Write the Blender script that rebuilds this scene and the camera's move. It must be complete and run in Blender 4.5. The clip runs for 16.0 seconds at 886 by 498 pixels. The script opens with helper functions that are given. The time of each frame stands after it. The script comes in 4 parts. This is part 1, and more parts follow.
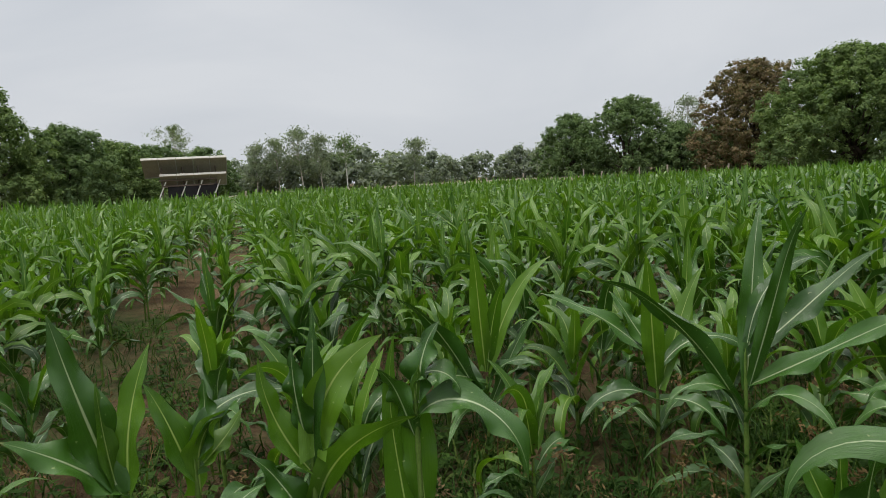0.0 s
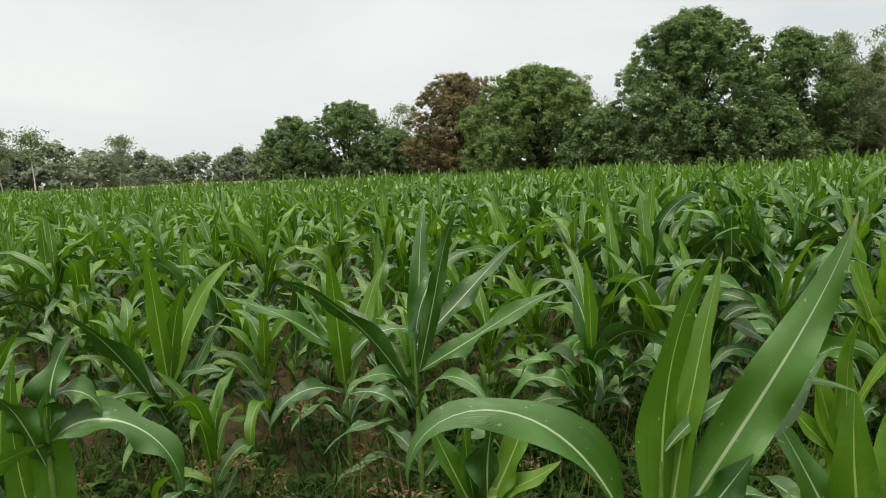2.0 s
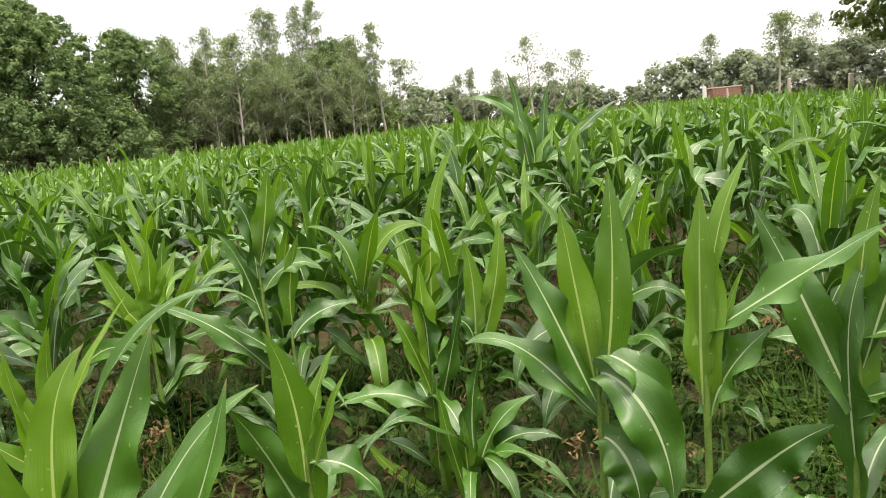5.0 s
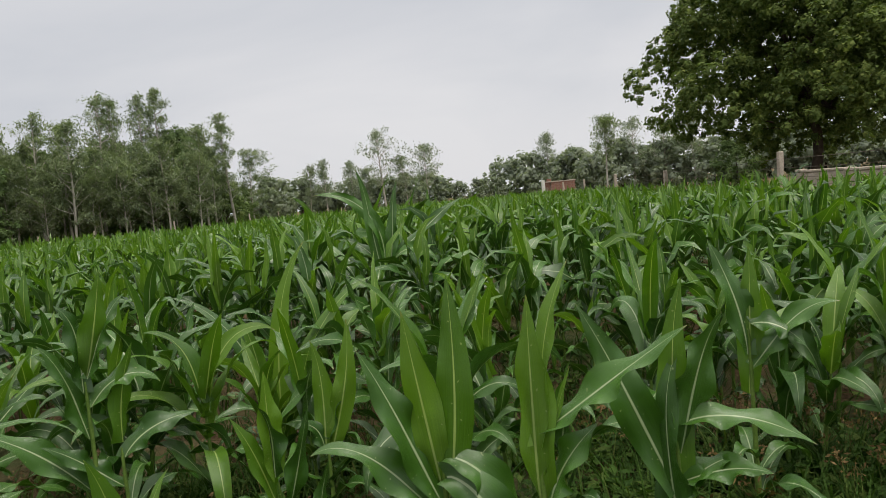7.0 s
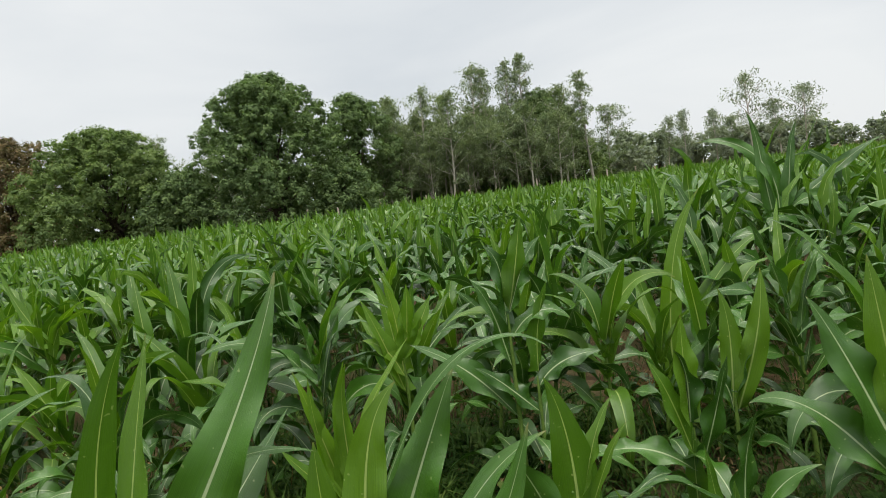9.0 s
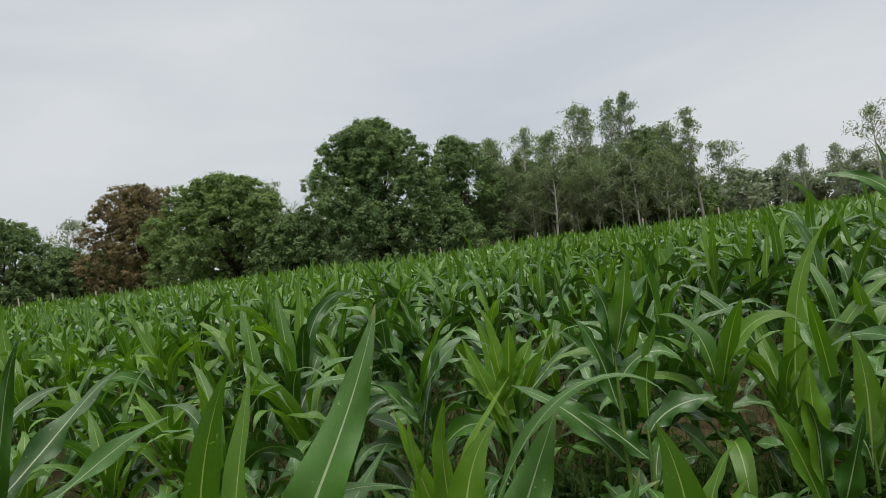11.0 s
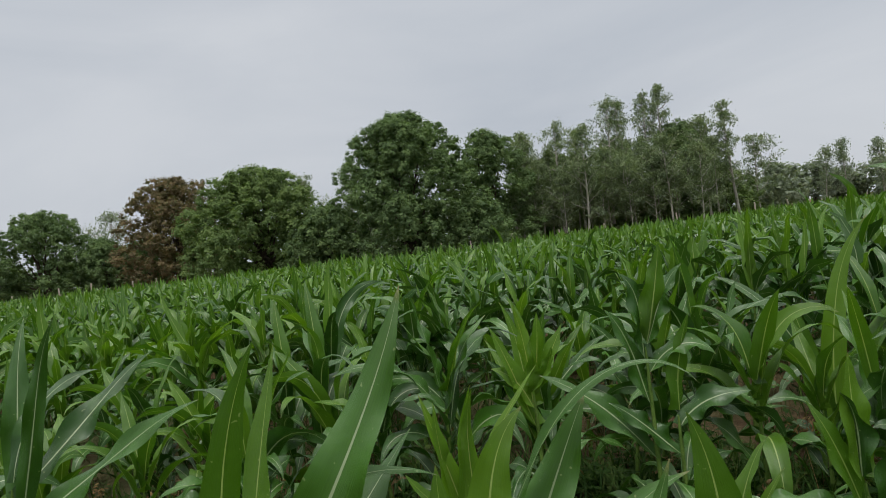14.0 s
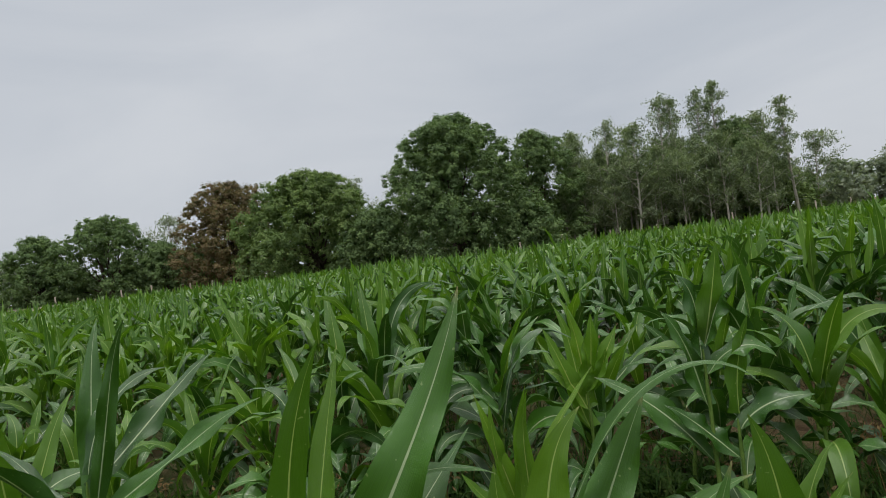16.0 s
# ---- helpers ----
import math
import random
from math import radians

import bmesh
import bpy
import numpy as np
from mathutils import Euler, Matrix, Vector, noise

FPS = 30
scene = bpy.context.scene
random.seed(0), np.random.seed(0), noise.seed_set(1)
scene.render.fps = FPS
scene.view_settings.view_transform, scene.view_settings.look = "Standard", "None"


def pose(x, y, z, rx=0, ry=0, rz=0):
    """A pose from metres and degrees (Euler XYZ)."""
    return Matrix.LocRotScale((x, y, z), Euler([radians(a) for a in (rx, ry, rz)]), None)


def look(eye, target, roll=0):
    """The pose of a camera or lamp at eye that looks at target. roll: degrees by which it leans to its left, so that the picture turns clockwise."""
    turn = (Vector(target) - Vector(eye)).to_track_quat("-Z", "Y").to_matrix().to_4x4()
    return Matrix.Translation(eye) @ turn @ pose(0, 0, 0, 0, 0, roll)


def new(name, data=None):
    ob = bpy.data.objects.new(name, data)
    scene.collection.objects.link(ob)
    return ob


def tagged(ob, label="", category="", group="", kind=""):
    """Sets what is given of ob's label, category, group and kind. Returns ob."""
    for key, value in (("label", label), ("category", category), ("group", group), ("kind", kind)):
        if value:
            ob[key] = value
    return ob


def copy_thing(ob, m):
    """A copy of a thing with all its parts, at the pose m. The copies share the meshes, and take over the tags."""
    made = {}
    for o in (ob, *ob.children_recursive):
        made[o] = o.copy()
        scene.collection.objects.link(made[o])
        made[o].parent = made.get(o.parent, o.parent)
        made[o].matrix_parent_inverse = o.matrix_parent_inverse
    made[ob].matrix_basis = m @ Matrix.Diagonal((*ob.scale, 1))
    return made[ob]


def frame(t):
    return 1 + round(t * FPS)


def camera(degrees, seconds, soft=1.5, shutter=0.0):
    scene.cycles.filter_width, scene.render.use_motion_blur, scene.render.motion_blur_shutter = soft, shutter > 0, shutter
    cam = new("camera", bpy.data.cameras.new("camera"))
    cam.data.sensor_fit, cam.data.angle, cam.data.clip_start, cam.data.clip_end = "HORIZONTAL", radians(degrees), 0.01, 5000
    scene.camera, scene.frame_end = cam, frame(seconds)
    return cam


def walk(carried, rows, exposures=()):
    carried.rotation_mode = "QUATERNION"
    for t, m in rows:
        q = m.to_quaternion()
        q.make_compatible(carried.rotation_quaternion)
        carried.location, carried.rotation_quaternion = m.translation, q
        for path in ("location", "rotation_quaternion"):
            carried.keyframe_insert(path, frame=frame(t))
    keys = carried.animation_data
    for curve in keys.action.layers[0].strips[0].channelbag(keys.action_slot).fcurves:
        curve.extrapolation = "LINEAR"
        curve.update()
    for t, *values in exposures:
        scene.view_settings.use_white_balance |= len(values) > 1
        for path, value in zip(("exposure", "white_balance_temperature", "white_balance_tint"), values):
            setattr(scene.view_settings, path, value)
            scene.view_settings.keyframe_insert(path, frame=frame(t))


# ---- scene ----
cam = camera(65.6, 16.0, soft=0.35)
PATH = [
    (0, (0.102, 0.258, 1.469), (0.18, 2.246, 1.266), -3.2),
    (0.5, (0.147, 0.287, 1.455), (0.461, 2.248, 1.217), -3.4),
    (1, (0.186, 0.292, 1.441), (0.652, 2.226, 1.237), -3.0),
    (1.5, (0.23, 0.259, 1.438), (0.863, 2.147, 1.251), -2.2),
    (2, (0.29, 0.222, 1.448), (1.125, 2.024, 1.214), -2.6),
    (2.5, (0.366, 0.24, 1.434), (1.37, 1.946, 1.146), -3.7),
    (2.8, (0.385, 0.23, 1.432), (1.458, 1.886, 1.107), -3.3),
    (3, (0.447, 0.229, 1.392), (1.59, 1.832, 1.042), -3.3),
    (3.5, (0.516, 0.159, 1.394), (1.913, 1.547, 1.045), -3.7),
    (4, (0.475, 0.063, 1.427), (2.112, 1.151, 1.061), -3.0),
    (4.5, (0.62, 0.014, 1.428), (2.416, 0.846, 1.139), -5.0),
    (5, (0.723, -0.043, 1.41), (2.616, 0.493, 1.048), -5.7),
    (5.2, (0.698, -0.101, 1.43), (2.644, 0.236, 1.11), -3.3),
    (7.3, (0.702, -0.073, 1.46), (2.694, 0.04, 1.321), -5.6),
    (7.5, (0.706, -0.059, 1.457), (2.692, 0.13, 1.308), -5.6),
    (8, (0.688, -0.013, 1.467), (2.637, 0.414, 1.335), -6.6),
    (8.5, (0.644, 0.049, 1.465), (2.485, 0.825, 1.362), -7.5),
    (9, (0.631, 0.114, 1.439), (2.317, 1.178, 1.276), -7.2),
    (9.5, (0.588, 0.132, 1.442), (2.11, 1.426, 1.334), -7.3),
    (9.7, (0.58, 0.124, 1.447), (2.091, 1.431, 1.379), -7.5),
    (11.8, (0.697, 0.143, 1.401), (2.224, 1.434, 1.408), -6.9),
    (12, (0.69, 0.142, 1.398), (2.197, 1.457, 1.403), -6.7),
    (12.5, (0.675, 0.144, 1.399), (2.147, 1.497, 1.391), -6.5),
    (13, (0.676, 0.142, 1.399), (2.136, 1.509, 1.392), -7.0),
    (13.5, (0.679, 0.145, 1.397), (2.144, 1.506, 1.378), -6.8),
    (14, (0.681, 0.147, 1.398), (2.148, 1.506, 1.382), -6.9),
    (14.5, (0.68, 0.146, 1.401), (2.146, 1.506, 1.402), -6.5),
    (15, (0.675, 0.145, 1.397), (2.105, 1.543, 1.372), -7.3),
    (15.5, (0.653, 0.141, 1.401), (2.035, 1.587, 1.4), -6.9),
    (16, (0.654, 0.144, 1.4), (2.022, 1.603, 1.406), -7.2),
]
EXPOSURES = [(0, -0.02, 6500, 10), (0.5, 0.05, 6700, 9), (1.5, 0.24, 6800, 7), (2, 0.37, 6900, 6), (2.5, 0.56, 7000, 6), (3, 1.02, 7200, 7), (3.5, 1.18, 7200, 10), (4, 1.2, 7100, 13), (4.5, 1.22, 7050, 14),
             (5.2, 1.18, 7100, 15), (7.3, 0.04, 6700, 12), (8.5, 0.04, 6600, 11), (9, 0.32, 6700, 8), (9.7, 0.38, 6800, 6), (11.8, -0.16, 6400, 10), (16, -0.15, 6400, 10)]
walk(cam, [(t, look(eye, target, roll)) for t, eye, target, roll in PATH], EXPOSURES)
SKY_TOP = 2.0

# ---- sky and light ----
EYE_X, EYE_Y, EYE_Z = 0.3, 0.0, 1.41


def node(nt, kind, **sets):
    n = nt.nodes.new(kind)
    for k, v in sets.items():
        if k in n.inputs:
            n.inputs[k].default_value = v
        else:
            setattr(n, k, v)
    return n


def overcast_world():
    w = bpy.data.worlds.new("overcast_sky")
    scene.world = w
    w.use_nodes = True
    nt = w.node_tree
    nt.nodes.clear()
    out = node(nt, "ShaderNodeOutputWorld")
    bg = node(nt, "ShaderNodeBackground", Strength=1.0)
    sky = node(nt, "ShaderNodeTexSky", sky_type="NISHITA", sun_disc=False)
    sky.sun_elevation, sky.sun_rotation = radians(73), radians(230)
    sky.dust_density = 3.0
    dim = node(nt, "ShaderNodeVectorMath", operation="SCALE")
    dim.inputs["Scale"].default_value = 0.07
    nt.links.new(sky.outputs[0], dim.inputs[0])
    tc = node(nt, "ShaderNodeTexCoord")
    sep = node(nt, "ShaderNodeSeparateXYZ")
    nt.links.new(tc.outputs["Generated"], sep.inputs[0])
    # cloud deck: pale at the horizon, brighter overhead, soft grey banks
    squash = node(nt, "ShaderNodeMapping")
    squash.inputs["Scale"].default_value = (1.0, 1.0, 3.2)
    nt.links.new(tc.outputs["Generated"], squash.inputs[0])
    banks = node(nt, "ShaderNodeTexNoise", Scale=1.7, Detail=5.0, Roughness=0.5, Distortion=0.5)
    nt.links.new(squash.outputs[0], banks.inputs["Vector"])
    ramp = node(nt, "ShaderNodeValToRGB")
    ramp.color_ramp.elements[0].position, ramp.color_ramp.elements[0].color = 0.30, (0.57, 0.61, 0.665, 1)
    ramp.color_ramp.elements[1].position, ramp.color_ramp.elements[1].color = 0.68, (0.71, 0.735, 0.77, 1)
    nt.links.new(banks.outputs["Fac"], ramp.inputs[0])
    lift = node(nt, "ShaderNodeMapRange", interpolation_type="SMOOTHSTEP")
    for k, v in (("From Min", 0.35), ("From Max", 1.0), ("To Min", 1.0), ("To Max", SKY_TOP)):
        lift.inputs[k].default_value = v
    nt.links.new(sep.outputs["Z"], lift.inputs["Value"])
    high = node(nt, "ShaderNodeMapRange")
    for k, v in (("From Min", 0.4), ("From Max", 0.8), ("To Min", 0.0), ("To Max", 0.85)):
        high.inputs[k].default_value = v
    nt.links.new(sep.outputs["Z"], high.inputs["Value"])
    pale = node(nt, "ShaderNodeMixRGB")
    nt.links.new(high.outputs[0], pale.inputs[0])
    nt.links.new(ramp.outputs[0], pale.inputs[1])
    pale.inputs[2].default_value = (0.66, 0.655, 0.61, 1)
    bright = node(nt, "ShaderNodeVectorMath", operation="SCALE")
    nt.links.new(pale.outputs[0], bright.inputs[0])
    nt.links.new(lift.outputs[0], bright.inputs["Scale"])
    mix = node(nt, "ShaderNodeMixRGB", Fac=0.92)
    nt.links.new(dim.outputs[0], mix.inputs[1])
    nt.links.new(bright.outputs[0], mix.inputs[2])
    nt.links.new(mix.outputs[0], bg.inputs[0])
    nt.links.new(bg.outputs[0], out.inputs[0])


overcast_world()
sun = new("sun", bpy.data.lights.new("sun", "SUN"))
sun.data.energy, sun.data.angle, sun.data.color = 1.9, radians(24), (1.0, 0.97, 0.92)
sun.matrix_world = look((0, 0, 50), (13 * math.sin(radians(50)), 13 * math.cos(radians(50)), 8))


# ---- materials ----
def material(name, rough=0.6, spec=0.4):
    m = bpy.data.materials.new(name)
    m.use_nodes = True
    nt = m.node_tree
    nt.nodes.clear()
    out = node(nt, "ShaderNodeOutputMaterial")
    bsdf = node(nt, "ShaderNodeBsdfPrincipled")
    bsdf.inputs["Roughness"].default_value = rough
    bsdf.inputs["Specular IOR Level"].default_value = spec
    nt.links.new(bsdf.outputs[0], out.inputs[0])
    return m, nt, bsdf, out


def variation(nt):
    """A number from 0 to 1 that differs from object to object and from piece to piece."""
    a, b = node(nt, "ShaderNodeObjectInfo"), node(nt, "ShaderNodeNewGeometry")
    s = node(nt, "ShaderNodeMath", operation="ADD")
    f = node(nt, "ShaderNodeMath", operation="FRACT")
    nt.links.new(a.outputs["Random"], s.inputs[0])
    nt.links.new(b.outputs["Random Per Island"], s.inputs[1])
    nt.links.new(s.outputs[0], f.inputs[0])
    return f.outputs[0]


def ramp_of(nt, value, stops):
    r = node(nt, "ShaderNodeValToRGB")
    while len(r.color_ramp.elements) < len(stops):
        r.color_ramp.elements.new(0.5)
    for e, (p, c) in zip(r.color_ramp.elements, stops):
        e.position, e.color = p, (*c, 1)
    nt.links.new(value, r.inputs[0])
    return r.outputs[0]


def mixed(nt, fac, a, b, mode="MIX"):
    m = node(nt, "ShaderNodeMixRGB", blend_type=mode)
    for sock, v in zip(m.inputs, (fac, a, b)):
        if hasattr(v, "is_linked"):
            nt.links.new(v, sock)
        else:
            sock.default_value = v if not isinstance(v, tuple) else (*v, 1)
    return m.outputs[0]


def noise_of(nt, scale, detail=4.0, coords="Object", rough=0.55):
    tc = node(nt, "ShaderNodeTexCoord")
    n = node(nt, "ShaderNodeTexNoise", Scale=scale, Detail=detail, Roughness=rough)
    nt.links.new(tc.outputs[coords], n.inputs["Vector"])
    return n.outputs["Fac"]


def bumped(nt, bsdf, height, strength=0.3, distance=0.01):
    b = node(nt, "ShaderNodeBump", Strength=strength, Distance=distance)
    nt.links.new(height, b.inputs["Height"])
    nt.links.new(b.outputs[0], bsdf.inputs["Normal"])


def see_through(nt, bsdf, out, colour, share):
    """Lets part of the light pass through a leaf."""
    t = node(nt, "ShaderNodeBsdfTranslucent")
    nt.links.new(colour, t.inputs[0])
    m = node(nt, "ShaderNodeMixShader", Fac=share)
    nt.links.new(bsdf.outputs[0], m.inputs[1])
    nt.links.new(t.outputs[0], m.inputs[2])
    nt.links.new(m.outputs[0], out.inputs[0])


def maize_leaf_material(name, dark, light, vein, rough, share):
    m, nt, bsdf, out = material(name, rough, 0.72)
    uv = node(nt, "ShaderNodeUVMap", uv_map="UVMap")
    sep = node(nt, "ShaderNodeSeparateXYZ")
    nt.links.new(uv.outputs[0], sep.inputs[0])
    base = ramp_of(nt, variation(nt), [(0.0, dark), (1.0, light)])
    # fine veins that run along the blade
    stretch = node(nt, "ShaderNodeMapping")
    stretch.inputs["Scale"].default_value = (80.0, 1.6, 1.0)
    nt.links.new(uv.outputs[0], stretch.inputs[0])
    veins = node(nt, "ShaderNodeTexNoise", Scale=1.0, Detail=2.0)
    nt.links.new(stretch.outputs[0], veins.inputs["Vector"])
    base = mixed(nt, 0.32, base, ramp_of(nt, veins.outputs["Fac"], [(0.3, (0.30, 0.34, 0.28)), (0.7, (0.72, 0.70, 0.66))]), "OVERLAY")
    blotch = noise_of(nt, 9.0, 3.0)
    base = mixed(nt, ramp_of(nt, blotch, [(0.56, (0, 0, 0)), (0.8, (0.5, 0.5, 0.5))]), base, tuple(1.35 * c for c in light))
    # small pale specks
    base = mixed(nt, ramp_of(nt, noise_of(nt, 70.0, 1.0), [(0.73, (0, 0, 0)), (0.78, (0.55, 0.55, 0.55))]), base, (0.36, 0.42, 0.20))
    # pale midrib, wide at the base and gone at the tip
    off = node(nt, "ShaderNodeMath", operation="SUBTRACT")
    nt.links.new(sep.outputs[0], off.inputs[0])
    off.inputs[1].default_value = 0.5
    mag = node(nt, "ShaderNodeMath", operation="ABSOLUTE")
    nt.links.new(off.outputs[0], mag.inputs[0])
    wide = node(nt, "ShaderNodeMapRange")
    for k, v in (("From Min", 0.0), ("From Max", 1.0), ("To Min", 0.052), ("To Max", 0.014)):
        wide.inputs[k].default_value = v
    nt.links.new(sep.outputs[1], wide.inputs["Value"])
    ratio = node(nt, "ShaderNodeMath", operation="DIVIDE")
    nt.links.new(mag.outputs[0], ratio.inputs[0])
    nt.links.new(wide.outputs[0], ratio.inputs[1])
    rib = ramp_of(nt, ratio.outputs[0], [(0.55, (0.85, 0.85, 0.85)), (1.0, (0, 0, 0))])
    base = mixed(nt, rib, base, vein)
    tip = node(nt, "ShaderNodeMath", operation="MULTIPLY_ADD")
    tip.inputs[1].default_value = 0.955
    nt.links.new(sep.outputs[1], tip.inputs[0])
    jitter = node(nt, "ShaderNodeMath", operation="MULTIPLY")
    nt.links.new(variation(nt), jitter.inputs[0])
    jitter.inputs[1].default_value = 0.05
    nt.links.new(jitter.outputs[0], tip.inputs[2])
    base = mixed(nt, ramp_of(nt, tip.outputs[0], [(0.96, (0, 0, 0)), (1.0, (0.7, 0.7, 0.7))]), base, (0.30, 0.24, 0.10))
    nt.links.new(base, bsdf.inputs["Base Color"])
    crumple = node(nt, "ShaderNodeMath", operation="MULTIPLY_ADD")
    nt.links.new(noise_of(nt, 16.0, 3.0), crumple.inputs[0])
    crumple.inputs[1].default_value = 2.4
    nt.links.new(veins.outputs["Fac"], crumple.inputs[2])
    bumped(nt, bsdf, crumple.outputs[0], 0.42, 0.004)
    see_through(nt, bsdf, out, mixed(nt, 1.0, base, (1.5, 1.6, 0.45), "MULTIPLY"), share)
    return m


LEAF = maize_leaf_material("maize_leaf", (0.023, 0.078, 0.008), (0.060, 0.160, 0.017), (0.42, 0.50, 0.30), 0.29, 0.10)
YELLOWISH = maize_leaf_material("maize_yellowish_leaf", (0.082, 0.190, 0.010), (0.140, 0.270, 0.018), (0.42, 0.48, 0.16), 0.42, 0.32)
YOUNG = maize_leaf_material("maize_young_leaf", (0.050, 0.136, 0.009), (0.118, 0.238, 0.018), (0.38, 0.48, 0.17), 0.37, 0.27)


def foliage(name, stops, rough=0.7, share=0.3, lively=1.0):
    m, nt, bsdf, out = material(name, rough, 0.12)
    c = ramp_of(nt, variation(nt), stops)
    c = mixed(nt, ramp_of(nt, noise_of(nt, 0.8, 3.0), [(0.35, (0, 0, 0)), (0.65, (1, 1, 1))]), mixed(nt, 1.0, c, (0.78, 0.80, 0.8), "MULTIPLY"), mixed(nt, 1.0, c, (1.2, 1.16, 1.0), "MULTIPLY"))
    fine = noise_of(nt, 7.0, 4.0, rough=0.75)
    c = mixed(nt, 1.0, c, ramp_of(nt, fine, [(0.34, (1 - 0.35 * lively, 1 - 0.34 * lively, 1 - 0.36 * lively)), (0.5, (1.0, 1.0, 1.0)), (0.68, (1 + 0.3 * lively, 1 + 0.27 * lively, 1 + 0.2 * lively))]), "MULTIPLY")
    nt.links.new(c, bsdf.inputs["Base Color"])
    bumped(nt, bsdf, fine, 0.8 * lively, 0.08)
    see_through(nt, bsdf, out, mixed(nt, 1.0, c, (1.1, 1.3, 0.6), "MULTIPLY"), share)
    return m


MANGO = foliage("dark_broad_leaf", [(0.0, (0.122, 0.184, 0.088)), (0.7, (0.155, 0.230, 0.106)), (1.0, (0.188, 0.258, 0.118))], lively=0.5)
NEEM = foliage("mid_green_leaf", [(0.0, (0.138, 0.205, 0.084)), (0.7, (0.176, 0.250, 0.100)), (1.0, (0.212, 0.280, 0.112))], lively=0.5)
FLUSH = foliage("reddish_new_leaf", [(0.0, (0.135, 0.145, 0.075)), (0.4, (0.185, 0.150, 0.090)), (1.0, (0.245, 0.175, 0.115))], lively=0.5)
GUM = foliage("grey_green_leaf", [(0.0, (0.178, 0.228, 0.150)), (0.6, (0.235, 0.290, 0.186)), (1.0, (0.290, 0.345, 0.225))], lively=0.6)
# distant trees' leaves: haze put into the colour, paler, greyer, low in contrast
PALE = foliage("hazed_green_leaf", [(0.0, (0.235, 0.275, 0.235)), (1.0, (0.275, 0.315, 0.270))], 0.9, 0.4, lively=0.1)
OLIVE = foliage("olive_green_leaf", [(0.0, (0.096, 0.144, 0.047)), (0.6, (0.140, 0.193, 0.060)), (1.0, (0.19, 0.23, 0.072))], lively=0.7)
WEED = foliage("weed_leaf", [(0.0, (0.026, 0.064, 0.013)), (0.7, (0.052, 0.108, 0.022)), (1.0, (0.095, 0.135, 0.036))], 0.6, 0.3)
SEED = foliage("dry_seed_head", [(0.0, (0.10, 0.065, 0.032)), (1.0, (0.24, 0.17, 0.09))], 0.8, 0.2)


def rough_material(name, stops, scale, rough=0.9, bump=0.5, distance=0.02, coords="Object", fine=None):
    m, nt, bsdf, _ = material(name, rough, 0.2)
    big = noise_of(nt, scale, 6.0, coords, 0.62)
    small = noise_of(nt, fine or scale * 9, 5.0, coords, 0.6)
    c = ramp_of(nt, big, stops)
    c = mixed(nt, 0.5, c, ramp_of(nt, small, [(0.3, (0.36, 0.35, 0.34)), (0.7, (0.68, 0.67, 0.65))]), "OVERLAY")
    nt.links.new(c, bsdf.inputs["Base Color"])
    bumped(nt, bsdf, small, bump, distance)
    return m


BARK = rough_material("dark_bark", [(0.3, (0.045, 0.034, 0.026)), (0.7, (0.11, 0.085, 0.065))], 4.0)
PALE_BARK = rough_material("pale_smooth_bark", [(0.3, (0.34, 0.31, 0.27)), (0.55, (0.48, 0.45, 0.40)), (0.75, (0.27, 0.23, 0.19))], 2.2, 0.8)
STEM = rough_material("maize_stalk", [(0.3, (0.075, 0.15, 0.025)), (0.7, (0.16, 0.24, 0.055))], 14.0, 0.5, 0.2, 0.003)
CONCRETE = rough_material("weathered_concrete", [(0.3, (0.34, 0.29, 0.24)), (0.7, (0.55, 0.48, 0.41))], 3.0, 0.9, 0.4, 0.01)
CAP = rough_material("pale_plaster", [(0.3, (0.58, 0.56, 0.52)), (0.7, (0.74, 0.72, 0.68))], 3.0, 0.9, 0.3, 0.01)
STEEL = rough_material("galvanised_steel", [(0.3, (0.42, 0.43, 0.44)), (0.7, (0.58, 0.59, 0.60))], 6.0, 0.5, 0.1, 0.003)
WIRE = rough_material("rusty_wire", [(0.3, (0.10, 0.08, 0.07)), (0.7, (0.20, 0.16, 0.13))], 20.0, 0.7, 0.1, 0.002)
BACKSHEET = rough_material("panel_backsheet", [(0.3, (0.34, 0.325, 0.27)), (0.7, (0.43, 0.415, 0.35))], 1.5, 0.6, 0.05, 0.002)
CELLS = rough_material("panel_glass", [(0.3, (0.012, 0.016, 0.035)), (0.7, (0.025, 0.03, 0.055))], 3.0, 0.15, 0.02, 0.001)
BRICK = rough_material("red_brick", [(0.3, (0.22, 0.11, 0.085)), (0.7, (0.31, 0.175, 0.135))], 2.5, 0.9, 0.4, 0.01)
MORTAR = rough_material("grey_mortar", [(0.3, (0.28, 0.22, 0.19)), (0.7, (0.36, 0.30, 0.26))], 5.0)
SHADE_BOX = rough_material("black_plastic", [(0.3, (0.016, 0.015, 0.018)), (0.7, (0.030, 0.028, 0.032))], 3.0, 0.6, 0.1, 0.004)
ROAD = rough_material("dusty_track", [(0.3, (0.16, 0.16, 0.10)), (0.7, (0.30, 0.27, 0.21))], 0.8, 0.95, 0.4, 0.02)


